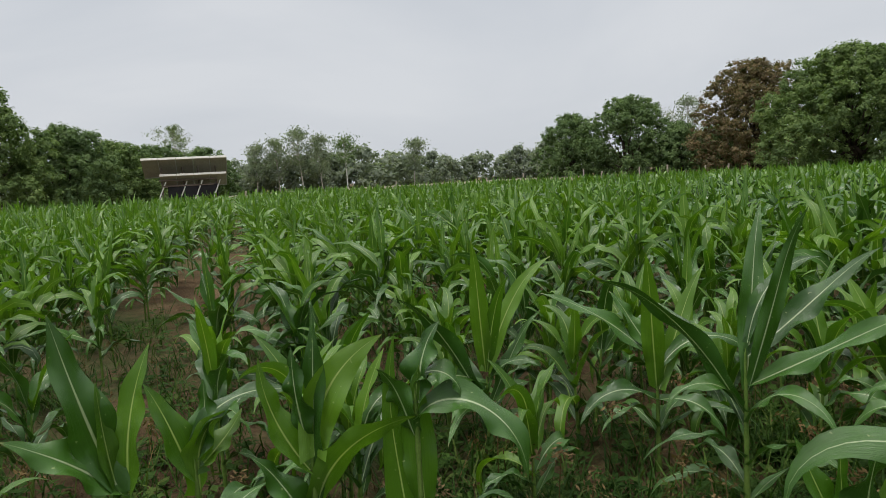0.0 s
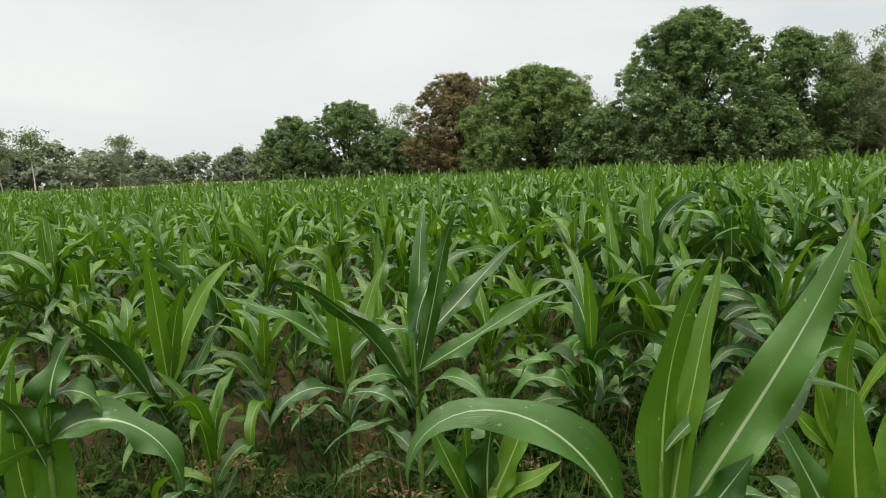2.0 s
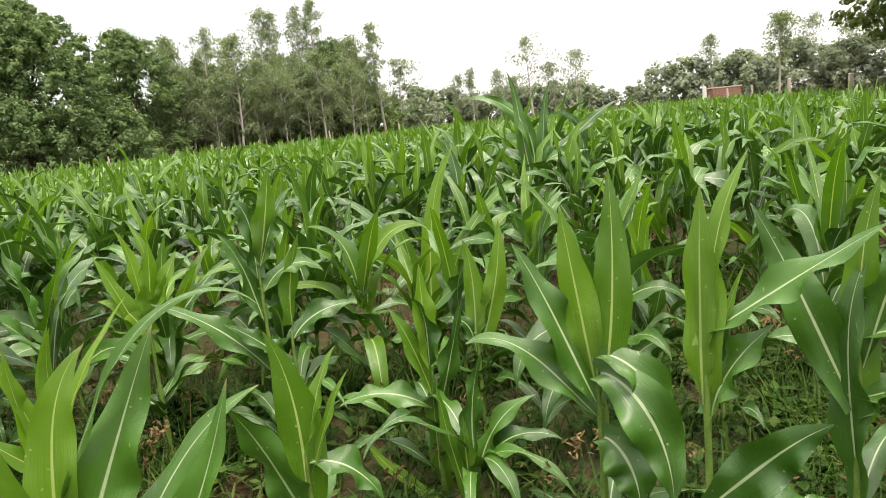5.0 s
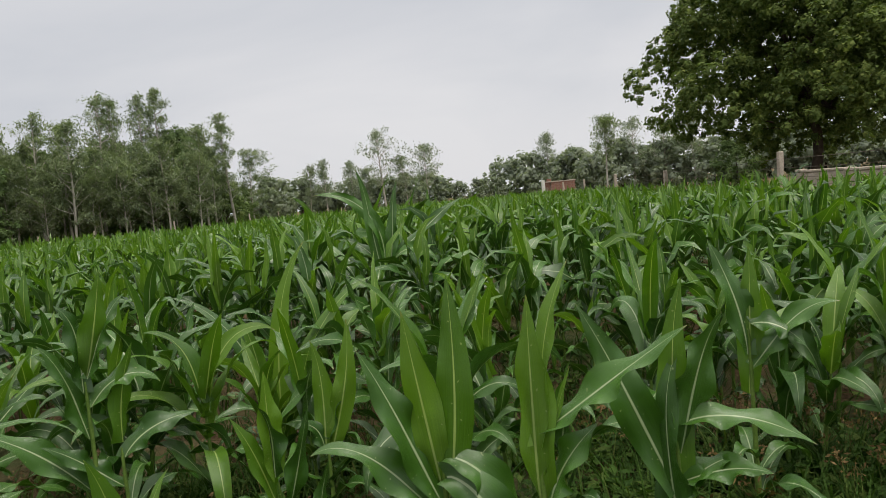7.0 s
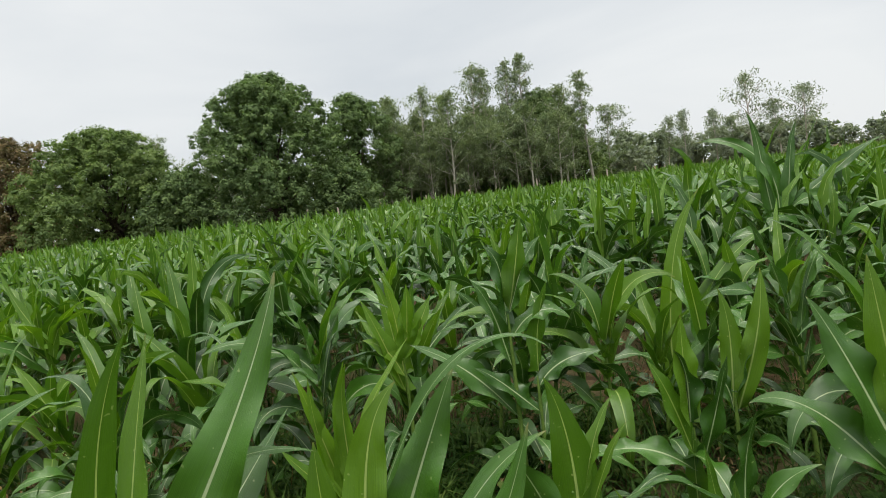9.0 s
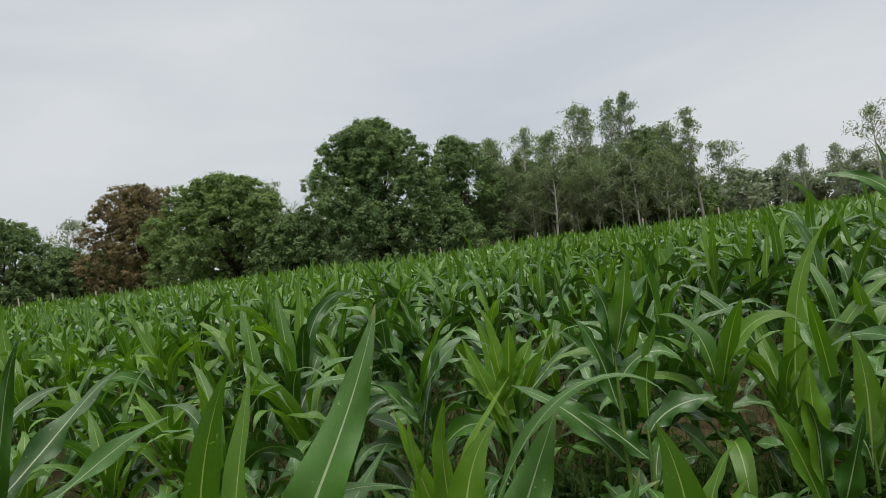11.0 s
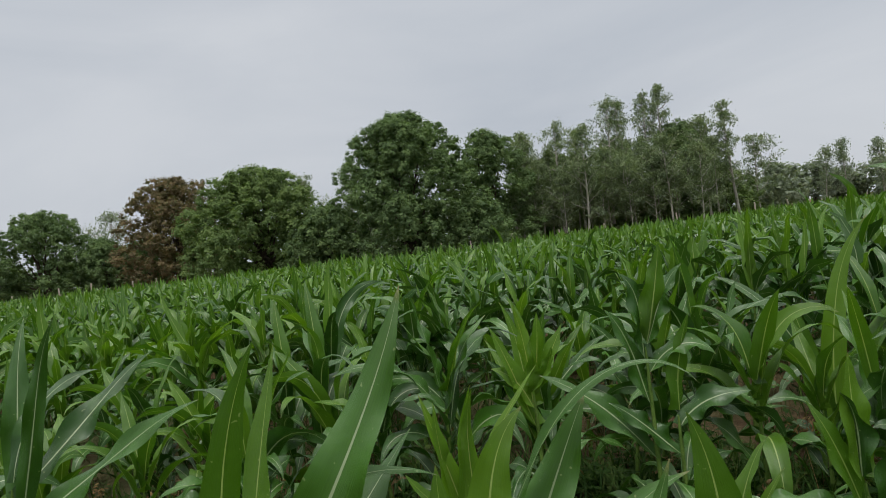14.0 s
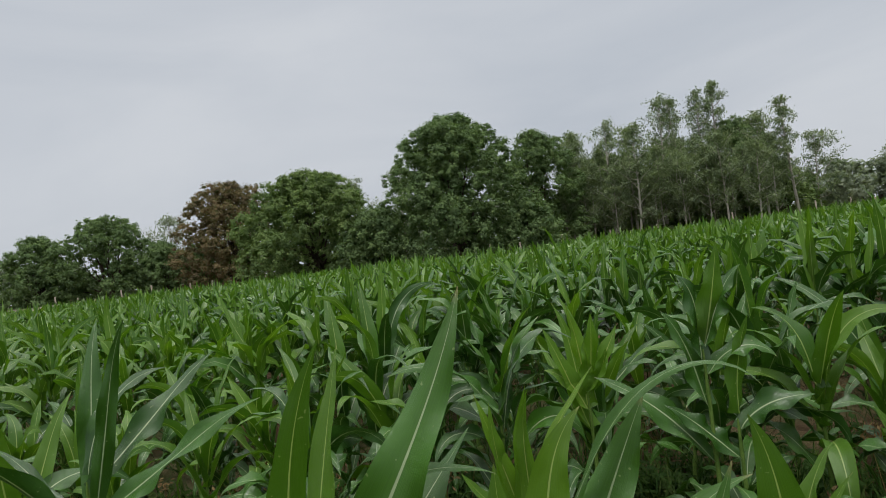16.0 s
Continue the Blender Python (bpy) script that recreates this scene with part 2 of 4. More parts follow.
def soil_material():
    m, nt, bsdf, _ = material("field_soil", 0.95, 0.15)
    c = ramp_of(nt, noise_of(nt, 1.3, 7.0, rough=0.65), [(0.3, (0.082, 0.052, 0.028)), (0.55, (0.165, 0.108, 0.060)), (0.75, (0.28, 0.195, 0.115))])
    clod = noise_of(nt, 22.0, 6.0, rough=0.7)
    c = mixed(nt, 0.85, c, ramp_of(nt, clod, [(0.3, (0.24, 0.24, 0.24)), (0.7, (0.76, 0.74, 0.72))]), "OVERLAY")
    # thin green and straw cover in patches
    cover = ramp_of(nt, noise_of(nt, 0.45, 5.0, rough=0.7), [(0.46, (0, 0, 0)), (0.6, (0.8, 0.8, 0.8))])
    grass = ramp_of(nt, noise_of(nt, 5.0, 4.0), [(0.35, (0.055, 0.095, 0.028)), (0.65, (0.15, 0.16, 0.07))])
    c = mixed(nt, cover, c, grass)
    nt.links.new(c, bsdf.inputs["Base Color"])
    bumped(nt, bsdf, clod, 1.0, 0.09)
    return m


SOIL = soil_material()


# ---- mesh helpers ----
def mesh_of(name, verts, quads, mat, uv=None, smooth=True):
    """One mesh from arrays of corners and of faces, which all have three or all have four corners."""
    me = bpy.data.meshes.new(name)
    verts, quads = np.asarray(verts, np.float32).reshape(-1, 3), np.asarray(quads, np.int32)
    corners = quads.shape[-1]
    quads = quads.reshape(-1, corners)
    me.vertices.add(len(verts))
    me.vertices.foreach_set("co", verts.ravel())
    me.loops.add(quads.size)
    me.loops.foreach_set("vertex_index", quads.ravel())
    me.polygons.add(len(quads))
    me.polygons.foreach_set("loop_start", np.arange(0, quads.size, corners, dtype=np.int32))
    me.polygons.foreach_set("loop_total", np.full(len(quads), corners, np.int32))
    if smooth:
        me.polygons.foreach_set("use_smooth", np.ones(len(quads), bool))
    if uv is not None:
        layer = me.uv_layers.new(name="UVMap")
        layer.data.foreach_set("uv", np.asarray(uv, np.float32).reshape(-1, 2)[quads.ravel()].ravel())
    me.materials.append(mat)
    me.update(calc_edges=True)
    return me


def part(name, bm, mat, parent, label=""):
    me = bpy.data.meshes.new(name)
    bm.to_mesh(me)
    bm.free()
    me.materials.append(mat)
    ob = new(name, me)
    ob.parent = parent
    return tagged(ob, label)


def child(name, me, parent, label="", m=None):
    ob = new(name, me)
    ob.parent = parent
    if m is not None:
        ob.matrix_basis = m
    return tagged(ob, label)


def thing(name, label, category, group="", m=None, kind=""):
    ob = new(name)
    ob.empty_display_size = 0.1
    if m is not None:
        ob.matrix_basis = m
    return tagged(ob, label, category, group, kind)


def box_bm(bm, size, centre, turn=None, bevel=0.0):
    """Adds a bevelled box to bm."""
    m = Matrix.Translation(centre) @ (turn or Matrix.Identity(4)) @ Matrix.Diagonal((*size, 1))
    made = bmesh.ops.create_cube(bm, size=1.0, matrix=m)
    if bevel:
        edges = {e for v in made["verts"] for e in v.link_edges}
        bmesh.ops.bevel(bm, geom=list(edges), offset=bevel, segments=1, affect="EDGES", clamp_overlap=True)
    return bm


def tube_arrays(points, radii, sides=6):
    """A tapered tube along points, as corners and faces."""
    p = np.asarray(points, float)
    t = np.gradient(p, axis=0)
    t /= np.linalg.norm(t, axis=1, keepdims=True) + 1e-9
    ref = np.array([0.0, 1.0, 0.0]) if abs(t[0][1]) < 0.8 else np.array([1.0, 0, 0])
    a = np.cross(t, ref)
    a /= np.linalg.norm(a, axis=1, keepdims=True) + 1e-9
    b = np.cross(t, a)
    ang = np.linspace(0, 2 * np.pi, sides, endpoint=False)
    v = p[:, None] + np.asarray(radii)[:, None, None] * (np.cos(ang)[None, :, None] * a[:, None] + np.sin(ang)[None, :, None] * b[:, None])
    n = len(p)
    i, j = np.meshgrid(np.arange(n - 1), np.arange(sides), indexing="ij")
    k = (j + 1) % sides
    q = np.stack([i * sides + j, i * sides + k, (i + 1) * sides + k, (i + 1) * sides + j], -1)
    return v.reshape(-1, 3), q.reshape(-1, 4)


def joined(pieces):
    vs, qs, n = [], [], 0
    for v, q in pieces:
        vs.append(v), qs.append(q + n)
        n += len(v)
    return np.concatenate(vs), np.concatenate(qs)


def spot(bearing, distance):
    """The place at that bearing (degrees to the right of the first view) and distance."""
    return EYE_X + distance * math.sin(radians(bearing)), EYE_Y + distance * math.cos(radians(bearing))


# ---- ground ----
def hills(x, y):
    """The height of the ground: furrows along the rows near by, level further off."""
    r = np.hypot(x, y)
    c, s = math.cos(radians(ROW_TURN)), math.sin(radians(ROW_TURN))
    across = x * c - y * s
    near = np.clip(1.3 - r / 18, 0, 1)
    lump = 0.018 * np.sin(3.1 * x + 1.7 * y) * np.sin(2.3 * y - 1.1 * x + 1) + 0.012 * np.sin(9 * x - 4 * y) * np.sin(8 * y + 3 * x)
    return near * (lump - 0.02 * np.cos(2 * np.pi * (across - ROW_OFFSET) / ROW_STEP))


ROW_TURN, ROW_OFFSET, ROW_STEP = -14.5, -0.44, 0.68


def ground():
    rings = np.concatenate([np.linspace(0.0004, 9, 110), np.geomspace(9.2, 4000, 90)])
    turns = 240
    ang = np.linspace(0, 2 * np.pi, turns, endpoint=False)
    x, y = rings[:, None] * np.sin(ang), rings[:, None] * np.cos(ang)
    z = hills(x, y)
    v = np.stack([x, y, z], -1).reshape(-1, 3)
    i, j = np.meshgrid(np.arange(len(rings) - 1), np.arange(turns), indexing="ij")
    k = (j + 1) % turns
    q = np.stack([i * turns + j, (i + 1) * turns + j, (i + 1) * turns + k, i * turns + k], -1)
    ob = new("ground", mesh_of("ground", v, q, SOIL))
    tagged(ob, "brown crumbly field soil with weeds, reaching the horizon", "ground", kind="structure")


ground()


# ---- maize ----
def blades(root, az, length, width, rise, fall, segs, cols, bend=None, twist=None, wave=0.0, phase=None, power=1.25, fold=0.35, roll=None, foot=0.42, nod=None):
    """Maize leaf blades as arrays: each leaves its root at azimuth az, rising at `rise` and ending at `fall` degrees."""
    n = len(az)
    bend = np.zeros(n) if bend is None else bend
    twist = np.zeros(n) if twist is None else twist
    phase = np.zeros(n) if phase is None else phase
    s = np.linspace(0, 1, segs + 1)
    th = np.radians(rise[:, None] + (fall - rise)[:, None] * s[None] ** np.reshape(power, (-1, 1)))
    if nod is not None:
        th = th - np.radians(nod)[:, None] * np.clip((s[None] - 0.62) / 0.38, 0, 1) ** 1.6
    a = az[:, None] + np.radians(bend)[:, None] * s[None] ** 1.5
    t = np.stack([np.cos(th) * np.sin(a), np.cos(th) * np.cos(a), np.sin(th)], -1)
    step = (length / segs)[:, None, None]
    mid = (t[:, 1:] + t[:, :-1]) / 2 * step
    p = root[:, None] + np.concatenate([np.zeros((n, 1, 3)), np.cumsum(mid, 1)], 1)
    side = np.stack([np.cos(a), -np.sin(a), np.zeros_like(a)], -1)
    nrm = np.cross(side, t)
    tw = np.radians(twist)[:, None] * s[None] + np.radians(np.zeros(n) if roll is None else roll)[:, None]
    side, nrm = side * np.cos(tw)[..., None] + nrm * np.sin(tw)[..., None], nrm * np.cos(tw)[..., None] - side * np.sin(tw)[..., None]
    prof = np.where(s < 0.42, foot + (1 - foot) * np.sin(np.clip(s / 0.42, 0, 1) * np.pi / 2) ** 1.3, np.clip(1 - np.clip((s - 0.40) / 0.60, 0, 1) ** 1.65, 0.015, 1))
    w = width[:, None] * prof[None] / 2
    u = np.linspace(-1, 1, cols + 1)
    ripple = wave * np.sin(s[None] * 17 + phase[:, None] + 0.8 * np.sin(6 * s[None] + phase[:, None])) * np.clip(s * 4, 0, 1) * np.clip((1 - s) * 4, 0, 1)
    ripple2 = wave * np.sin(s[None] * 12.3 + 2.1 * phase[:, None] + 1.3) * np.clip(s * 4, 0, 1) * np.clip((1 - s) * 4, 0, 1)
    edge = np.where(u[None, None] > 0, ripple[..., None], ripple2[..., None]) * (u ** 2)[None, None] + (fold * (1.15 - s) + 1.1 * np.clip(1 - s / 0.16, 0, 1) ** 2)[None, :, None] * np.abs(u)[None, None]
    v = p[:, :, None] + side[:, :, None] * (u[None, None] * w[..., None])[..., None] + nrm[:, :, None] * (edge * w[..., None])[..., None]
    uv = np.broadcast_to(np.stack(np.meshgrid(u / 2 + 0.5, s), -1), (n, segs + 1, cols + 1, 2))
    i, j = np.meshgrid(np.arange(segs), np.arange(cols), indexing="ij")
    q = np.stack([i * (cols + 1) + j, i * (cols + 1) + j + 1, (i + 1) * (cols + 1) + j + 1, (i + 1) * (cols + 1) + j], -1).reshape(-1, 4)
    q = q[None] + (np.arange(n) * (segs + 1) * (cols + 1))[:, None, None]
    return v.reshape(-1, 3), q.reshape(-1, 4), uv.reshape(-1, 2)


def habit(rng, n, leaves, height):
    """Random leaf settings of n plants: root heights, azimuths, lengths and so on, each n x leaves."""
    k = np.linspace(0, 1, leaves)[None]
    az0 = rng.uniform(0, 2 * np.pi, (n, 1))
    h = height[:, None]
    az = az0 + np.pi * np.arange(leaves)[None] + rng.normal(0, 0.5, (n, leaves))
    z = h * (0.20 + 0.45 * k ** 0.95) + rng.normal(0, 0.015, (n, leaves))
    length = h * (0.34 + 0.25 * np.sin(np.pi * (0.08 + 0.74 * k))) * rng.uniform(0.75, 1.18, (n, leaves))
    width = (0.044 + 0.048 * np.sin(np.pi * (0.1 + 0.72 * k))) * rng.uniform(0.8, 1.2, (n, leaves))
    rise = 50 + 33 * k ** 0.8 + rng.normal(0, 9, (n, leaves))
    fall = -88 + 150 * k ** 4.2 + rng.normal(0, 24, (n, leaves))
    bend = rng.normal(0, 38, (n, leaves))
    twist = rng.normal(0, 55, (n, leaves))
    power = rng.uniform(0.9, 3.2, (n, leaves))
    return az, z, length, width, rise, np.minimum(fall, 84), bend, twist, power


def stalk_arrays(height, sides=7, lean=(0.0, 0.0), slim=1.0):
    """A stalk with swollen nodes."""
    pts, rad = [], []
    for i in range(17):
        f = i / 16
        z = f * height * 0.60
        pts.append((lean[0] * f * f, lean[1] * f * f, z - 0.02))
        rad.append(((0.0135 - 0.008 * f) if f < slim else 0.003) * (1.22 if i % 4 == 1 else 1.0))
    return tube_arrays(pts, rad, sides)


MAIZE_LABEL = "young green maize plant with arching pale-ribbed leaves in brown soil"


def maize_plant(rng, height, leaves=10, pale=3):
    """One maize plant: a stalk, and each leaf a mesh of its own."""
    az, z, length, width, rise, fall, bend, twist, power = [a[0] for a in habit(rng, 1, leaves, np.array([height]))]
    plant = thing("maize_plant", MAIZE_LABEL, "maize plant", "maize plants of the field")
    child("stalk", mesh_of("stalk", *stalk_arrays(height), STEM), plant)
    for i in range(leaves):
        young = i >= leaves - pale
        root = np.array([[0.012 * math.sin(az[i]), 0.012 * math.cos(az[i]), z[i]]])
        v, q, uv = blades(root, az[i:i + 1], length[i:i + 1], width[i:i + 1], rise[i:i + 1], fall[i:i + 1], 16, 4, bend[i:i + 1], twist[i:i + 1],
                          0.6 if not young else 0.26, rng.uniform(0, 6, 1), fold=0.22 if not young else 0.55, power=power[i:i + 1], foot=0.62 if young else 0.40)
        child("leaf", mesh_of("leaf", v, q, YOUNG if young else LEAF, uv), plant)
    return plant


def field_reach(bearing):
    """How far the crop reaches at each bearing, in metres."""
    b = np.asarray(bearing, float)
    r = np.interp(b, [-60, -32, -15, -12, 9, 12, 34, 39, 51, 55, 71, 75, 95, 180], [40, 43, 47, 60, 62, 57, 50, 42, 43, 52, 55, 75, 80, 80])
    return r


def in_field(x, y):
    dx, dy = x - EYE_X, y - EYE_Y
    b = np.degrees(np.arctan2(dx, dy))
    return (np.hypot(dx, dy) < field_reach(b)) & (y > -10.0) & (b > -75) | (np.hypot(dx, dy) < 6) & (np.abs(b) > 70)


def row_places(rng, near, far, step, keep=0.9):
    """Places along the sown rows between two distances from the camera's stand."""
    c, s = math.cos(radians(ROW_TURN)), math.sin(radians(ROW_TURN))
    rows = np.arange(-int(far / ROW_STEP) - 1, int(far / ROW_STEP) + 2)
    along = np.arange(-far, far, step)
    across = (ROW_OFFSET + (rows + 0.5) * ROW_STEP)[:, None] + rng.normal(0, 0.085, (len(rows), len(along)))
    al = along[None] + rng.uniform(-0.45, 0.45, (len(rows), len(along))) * step
    x, y = across * c + al * s, -across * s + al * c
    x, y = x.ravel(), y.ravel()
    r = np.hypot(x - EYE_X, y - EYE_Y)
    lane = (np.abs(across.ravel() - ROW_OFFSET) < 0.40) & (al.ravel() > 2.5) & (al.ravel() < 19)
    ok = (~lane | (rng.random(len(x)) < 0.12)) & (r >= near) & (r < far) & (rng.random(len(x)) < keep) & in_field(x, y)
    return x[ok], y[ok]


def crop(rng, x, y, leaves, segs, cols, name, label, wide=1.0, stalks=True):
    """Plants too many to count, joined into one object of blades and stalks."""
    n = len(x)
    patch = 0.34 * np.exp(-((x - 7.2) ** 2 / 5 + (y - 0.6) ** 2 / 2.2)) + 0.08 * np.sin(0.31 * x + 1.0) * np.sin(0.27 * y) + 0.05 * np.sin(0.9 * x - 0.7 * y)
    height = np.clip(rng.normal(1.03, 0.10, n) - np.where((x < 2.5) & (y < 12), 0.08, 0.0) + patch, 0.6, 1.6)
    height = height + np.where((x < -4) & (y > 22), 0.14, 0.0)
    az, z, length, width, rise, fall, bend, twist, power = habit(rng, n, leaves, height)
    ground_z = hills(x, y)
    root = np.stack([np.broadcast_to(x[:, None], z.shape), np.broadcast_to(y[:, None], z.shape), z + ground_z[:, None]], -1)
    top = thing(name, label, "maize crop", kind="stuff")
    young = (np.arange(leaves)[None] >= leaves - np.where((x < 4.0) & (y > 0), 5, 2)[:, None]) | (rng.random((n, 1)) < 0.08)
    for sel, mat, what in ((~young, LEAF, "leaf_mass"), (young, YOUNG, "young_leaf_mass")):
        f = [a[sel] for a in (az, length, width * wide * np.where(x < 2.5, 0.84, 1.0)[:, None], rise, fall, bend, twist, power)]
        v, q, uv = blades(root[sel], f[0], f[1], f[2], f[3], f[4], segs, cols, f[5], f[6], 0.8 if cols > 1 else 0.0, rng.uniform(0, 6, len(f[0])),
                          fold=0.24 if cols > 1 else 0.0, power=f[7], foot=0.42 if mat is LEAF else 0.6)
        tagged(child(what, mesh_of(what, v, q, mat, uv), top), kind="stuff")
    if stalks:
        pts = np.linspace(0, 1, 3)
        ang = np.array([0, 2.1, 4.2])
        v = np.stack([np.stack([x[:, None, None] + 0.012 * np.sin(ang)[None, None] + 0 * pts[None, :, None],
                                y[:, None, None] + 0.012 * np.cos(ang)[None, None] + 0 * pts[None, :, None],
                                ground_z[:, None, None] - 0.02 + pts[None, :, None] * 0.6 * height[:, None, None] + 0 * ang], -1)])[0]
        i, j = np.meshgrid(np.arange(2), np.arange(3), indexing="ij")
        q = np.stack([i * 3 + j, i * 3 + (j + 1) % 3, (i + 1) * 3 + (j + 1) % 3, (i + 1) * 3 + j], -1).reshape(-1, 4)
        q = q[None] + (np.arange(n) * 9)[:, None, None]
        tagged(child("stalk_mass", mesh_of("stalk_mass", v.reshape(-1, 3), q.reshape(-1, 4), STEM), top), kind="stuff")


rng = np.random.default_rng(7)
NEAR = 5.3
HEROES = []


def hero(x, y, leaves):
    """A plant that stands out, with its own leaves."""
    HEROES.append((x, y))
    plant = thing("maize_plant", MAIZE_LABEL, "maize plant", "maize plants of the field", pose(x, y, float(hills(np.array(x), np.array(y)))))
    top = max(max(l[0] for l in leaves), 0.3)
    child("stalk", mesh_of("stalk", *stalk_arrays(top / 0.6), STEM), plant)
    low = np.random.default_rng(len(HEROES))
    lower = [(low.uniform(0.12, 0.36), low.uniform(0, 360), low.uniform(0.36, 0.56), low.uniform(0.05, 0.075), low.uniform(48, 66), low.uniform(-85, -45), 0, 0, 1.2, 0) for _ in range(5)]
    for i, (z, az, length, width, rise, fall, roll, young, power, nod) in enumerate(leaves + lower):
        a = radians(az)
        v, q, uv = blades(np.array([[0.010 * math.sin(a), 0.010 * math.cos(a), z]]), np.array([a]), np.array([length]), np.array([width]), np.array([float(rise)]), np.array([float(fall)]),
                          26, 6, np.array([0.0]), np.array([10.0 * math.sin(7 * i)]), 0.26 if young else 0.55, np.array([1.7 * i]), fold=0.36 if young else 0.22, roll=np.array([float(roll)]),
                          power=power, foot=0.62 if young else 0.42, nod=np.array([float(nod)]))
        child("leaf", mesh_of("leaf", v, q, (LEAF, YOUNG, YELLOWISH)[young], uv), plant)


def free_of_heroes(x, y):
    """Whether a sown plant may stand here: clear of the camera's path and of the plants placed singly."""
    d, b = math.hypot(x - 0.4, y), math.degrees(math.atan2(x - 0.4, y))
    if d < (2.85 if -4 < b < 112 else 2.3 if -40 < b < 130 else 1.2):
        return False
    return all(math.hypot(x - h[0], y - h[1]) > (0.5 if d < 3.4 else 0.25) for h in HEROES)


# plants that stand out, each with its own leaves: root height, azimuth, length, width, rise, fall, roll, age (0 old, 1 young, 2 yellowish young), bend's onset, nod of the tip
hero(1.292, 2.693, [
    (0.61, 44, 0.72, 0.09, 80, 76, -22, 0, 1.2, 20),
    (0.61, 154, 0.73, 0.07, 72, 76, 52, 0, 1.2, 20),
    (0.74, 98, 0.6, 0.091, 40, 46, -42, 0, 1.2, 20),
    (0.63, 132, 0.69, 0.093, 32, 34, -43, 0, 1.2, 20),
    (0.52, 276, 0.78, 0.089, 64, 28, -44, 0, 1.2, 20),
    (0.47, 335, 0.63, 0.062, 60, 28, 19, 0, 1.2, 20),
    (0.79, 75, 0.5, 0.061, 80, -8, -22, 0, 1.2, 0),
    (0.49, 150, 0.46, 0.067, 72, -80, -23, 0, 1.2, 0),
    (0.53, 271, 0.4, 0.068, 68, -80, 22, 0, 1.2, 0),
])
hero(1.191, 3.351, [
    (0.55, 275, 0.63, 0.086, 48, 16, 34, 0, 1.2, 0),
    (0.36, 256, 0.47, 0.087, 40, -68, 27, 0, 1.2, 0),
    (0.36, 126, 0.38, 0.079, 20, -86, -26, 0, 1.2, 0),
    (0.41, 211, 0.69, 0.103, 76, 82, -16, 1, 1.2, 20),
    (0.41, 70, 0.64, 0.085, 68, 64, -52, 1, 1.2, 20),
    (0.58, 286, 0.36, 0.087, 56, 64, 49, 0, 1.2, 20),
    (0.5, 93, 0.56, 0.079, 60, -68, -30, 0, 1.2, 0),
])
hero(0.42, 3.65, [
    (0.26, 253, 0.79, 0.115, 68, 46, -41, 0, 1.2, 20),
    (0.47, 92, 0.68, 0.099, 76, 46, -59, 1, 1.2, 20),
    (0.47, 199, 0.71, 0.097, 76, 82, -19, 1, 1.2, 20),
    (0.47, 152, 0.56, 0.076, 80, 58, 34, 1, 1.2, 20),
    (0.28, 92, 0.57, 0.077, 68, 58, -42, 0, 1.2, 20),
    (0.4, 256, 0.42, 0.092, 40, -56, 22, 0, 1.2, 0),
    (0.37, 115, 0.36, 0.082, 80, -32, -27, 0, 1.2, 0),
    (0.12, 332, 0.64, 0.08, 76, 34, 9, 0, 1.2, 20),
])
hero(4.177, 1.899, [
    (0.27, 330, 0.72, 0.102, 72, 52, 59, 0, 1.2, 20),
    (0.37, 203, 0.88, 0.102, 84, 88, 38, 1, 1.2, 20),
    (0.37, 121, 0.76, 0.096, 72, 64, -59, 0, 1.2, 20),
    (0.47, 150, 0.52, 0.09, 68, 4, -40, 0, 1.2, 0),
    (0.31, 316, 0.57, 0.095, 84, -38, 34, 0, 1.2, 0),
    (0.28, 161, 0.64, 0.102, 60, -62, -31, 0, 1.2, 0),
    (0.54, 0, 0.64, 0.085, 92, -26, 24, 0, 1.2, 0),
])
hero(3.738, 2.416, [
    (0.27, 324, 0.79, 0.087, 84, 82, 80, 1, 1.2, 20),
    (0.27, 129, 0.69, 0.094, 72, 58, -64, 1, 1.2, 20),
    (0.27, 185, 0.74, 0.093, 84, 82, 50, 1, 1.2, 20),
    (0.4, 324, 0.41, 0.093, 56, 58, 57, 0, 1.2, 20),
    (0.43, 137, 0.56, 0.093, 48, 40, -45, 0, 1.2, 20),
    (0.43, 170, 0.47, 0.074, 56, 64, 60, 1, 1.2, 20),
    (0.2, 358, 0.69, 0.076, 64, 70, 42, 1, 1.2, 20),
    (0.34, 156, 0.54, 0.087, 36, -50, -30, 0, 1.2, 0),
])
hero(4.47, 1.124, [
    (0.12, 162, 1.19, 0.114, 92, 70, -88, 1, 1.2, 20),
    (0.12, 342, 0.81, 0.115, 80, 82, 87, 1, 1.2, 20),
    (0.12, 183, 0.69, 0.096, 68, 76, 76, 1, 1.2, 20),
    (0.16, 356, 1.07, 0.101, 84, 34, 43, 0, 1.2, 20),
    (0.15, 150, 1.11, 0.109, 76, 34, -43, 1, 1.2, 20),
    (0.15, 325, 0.51, 0.095, 84, -38, 34, 0, 1.2, 0),
    (0.15, 178, 0.55, 0.103, 92, -56, -33, 1, 1.2, 0),
])
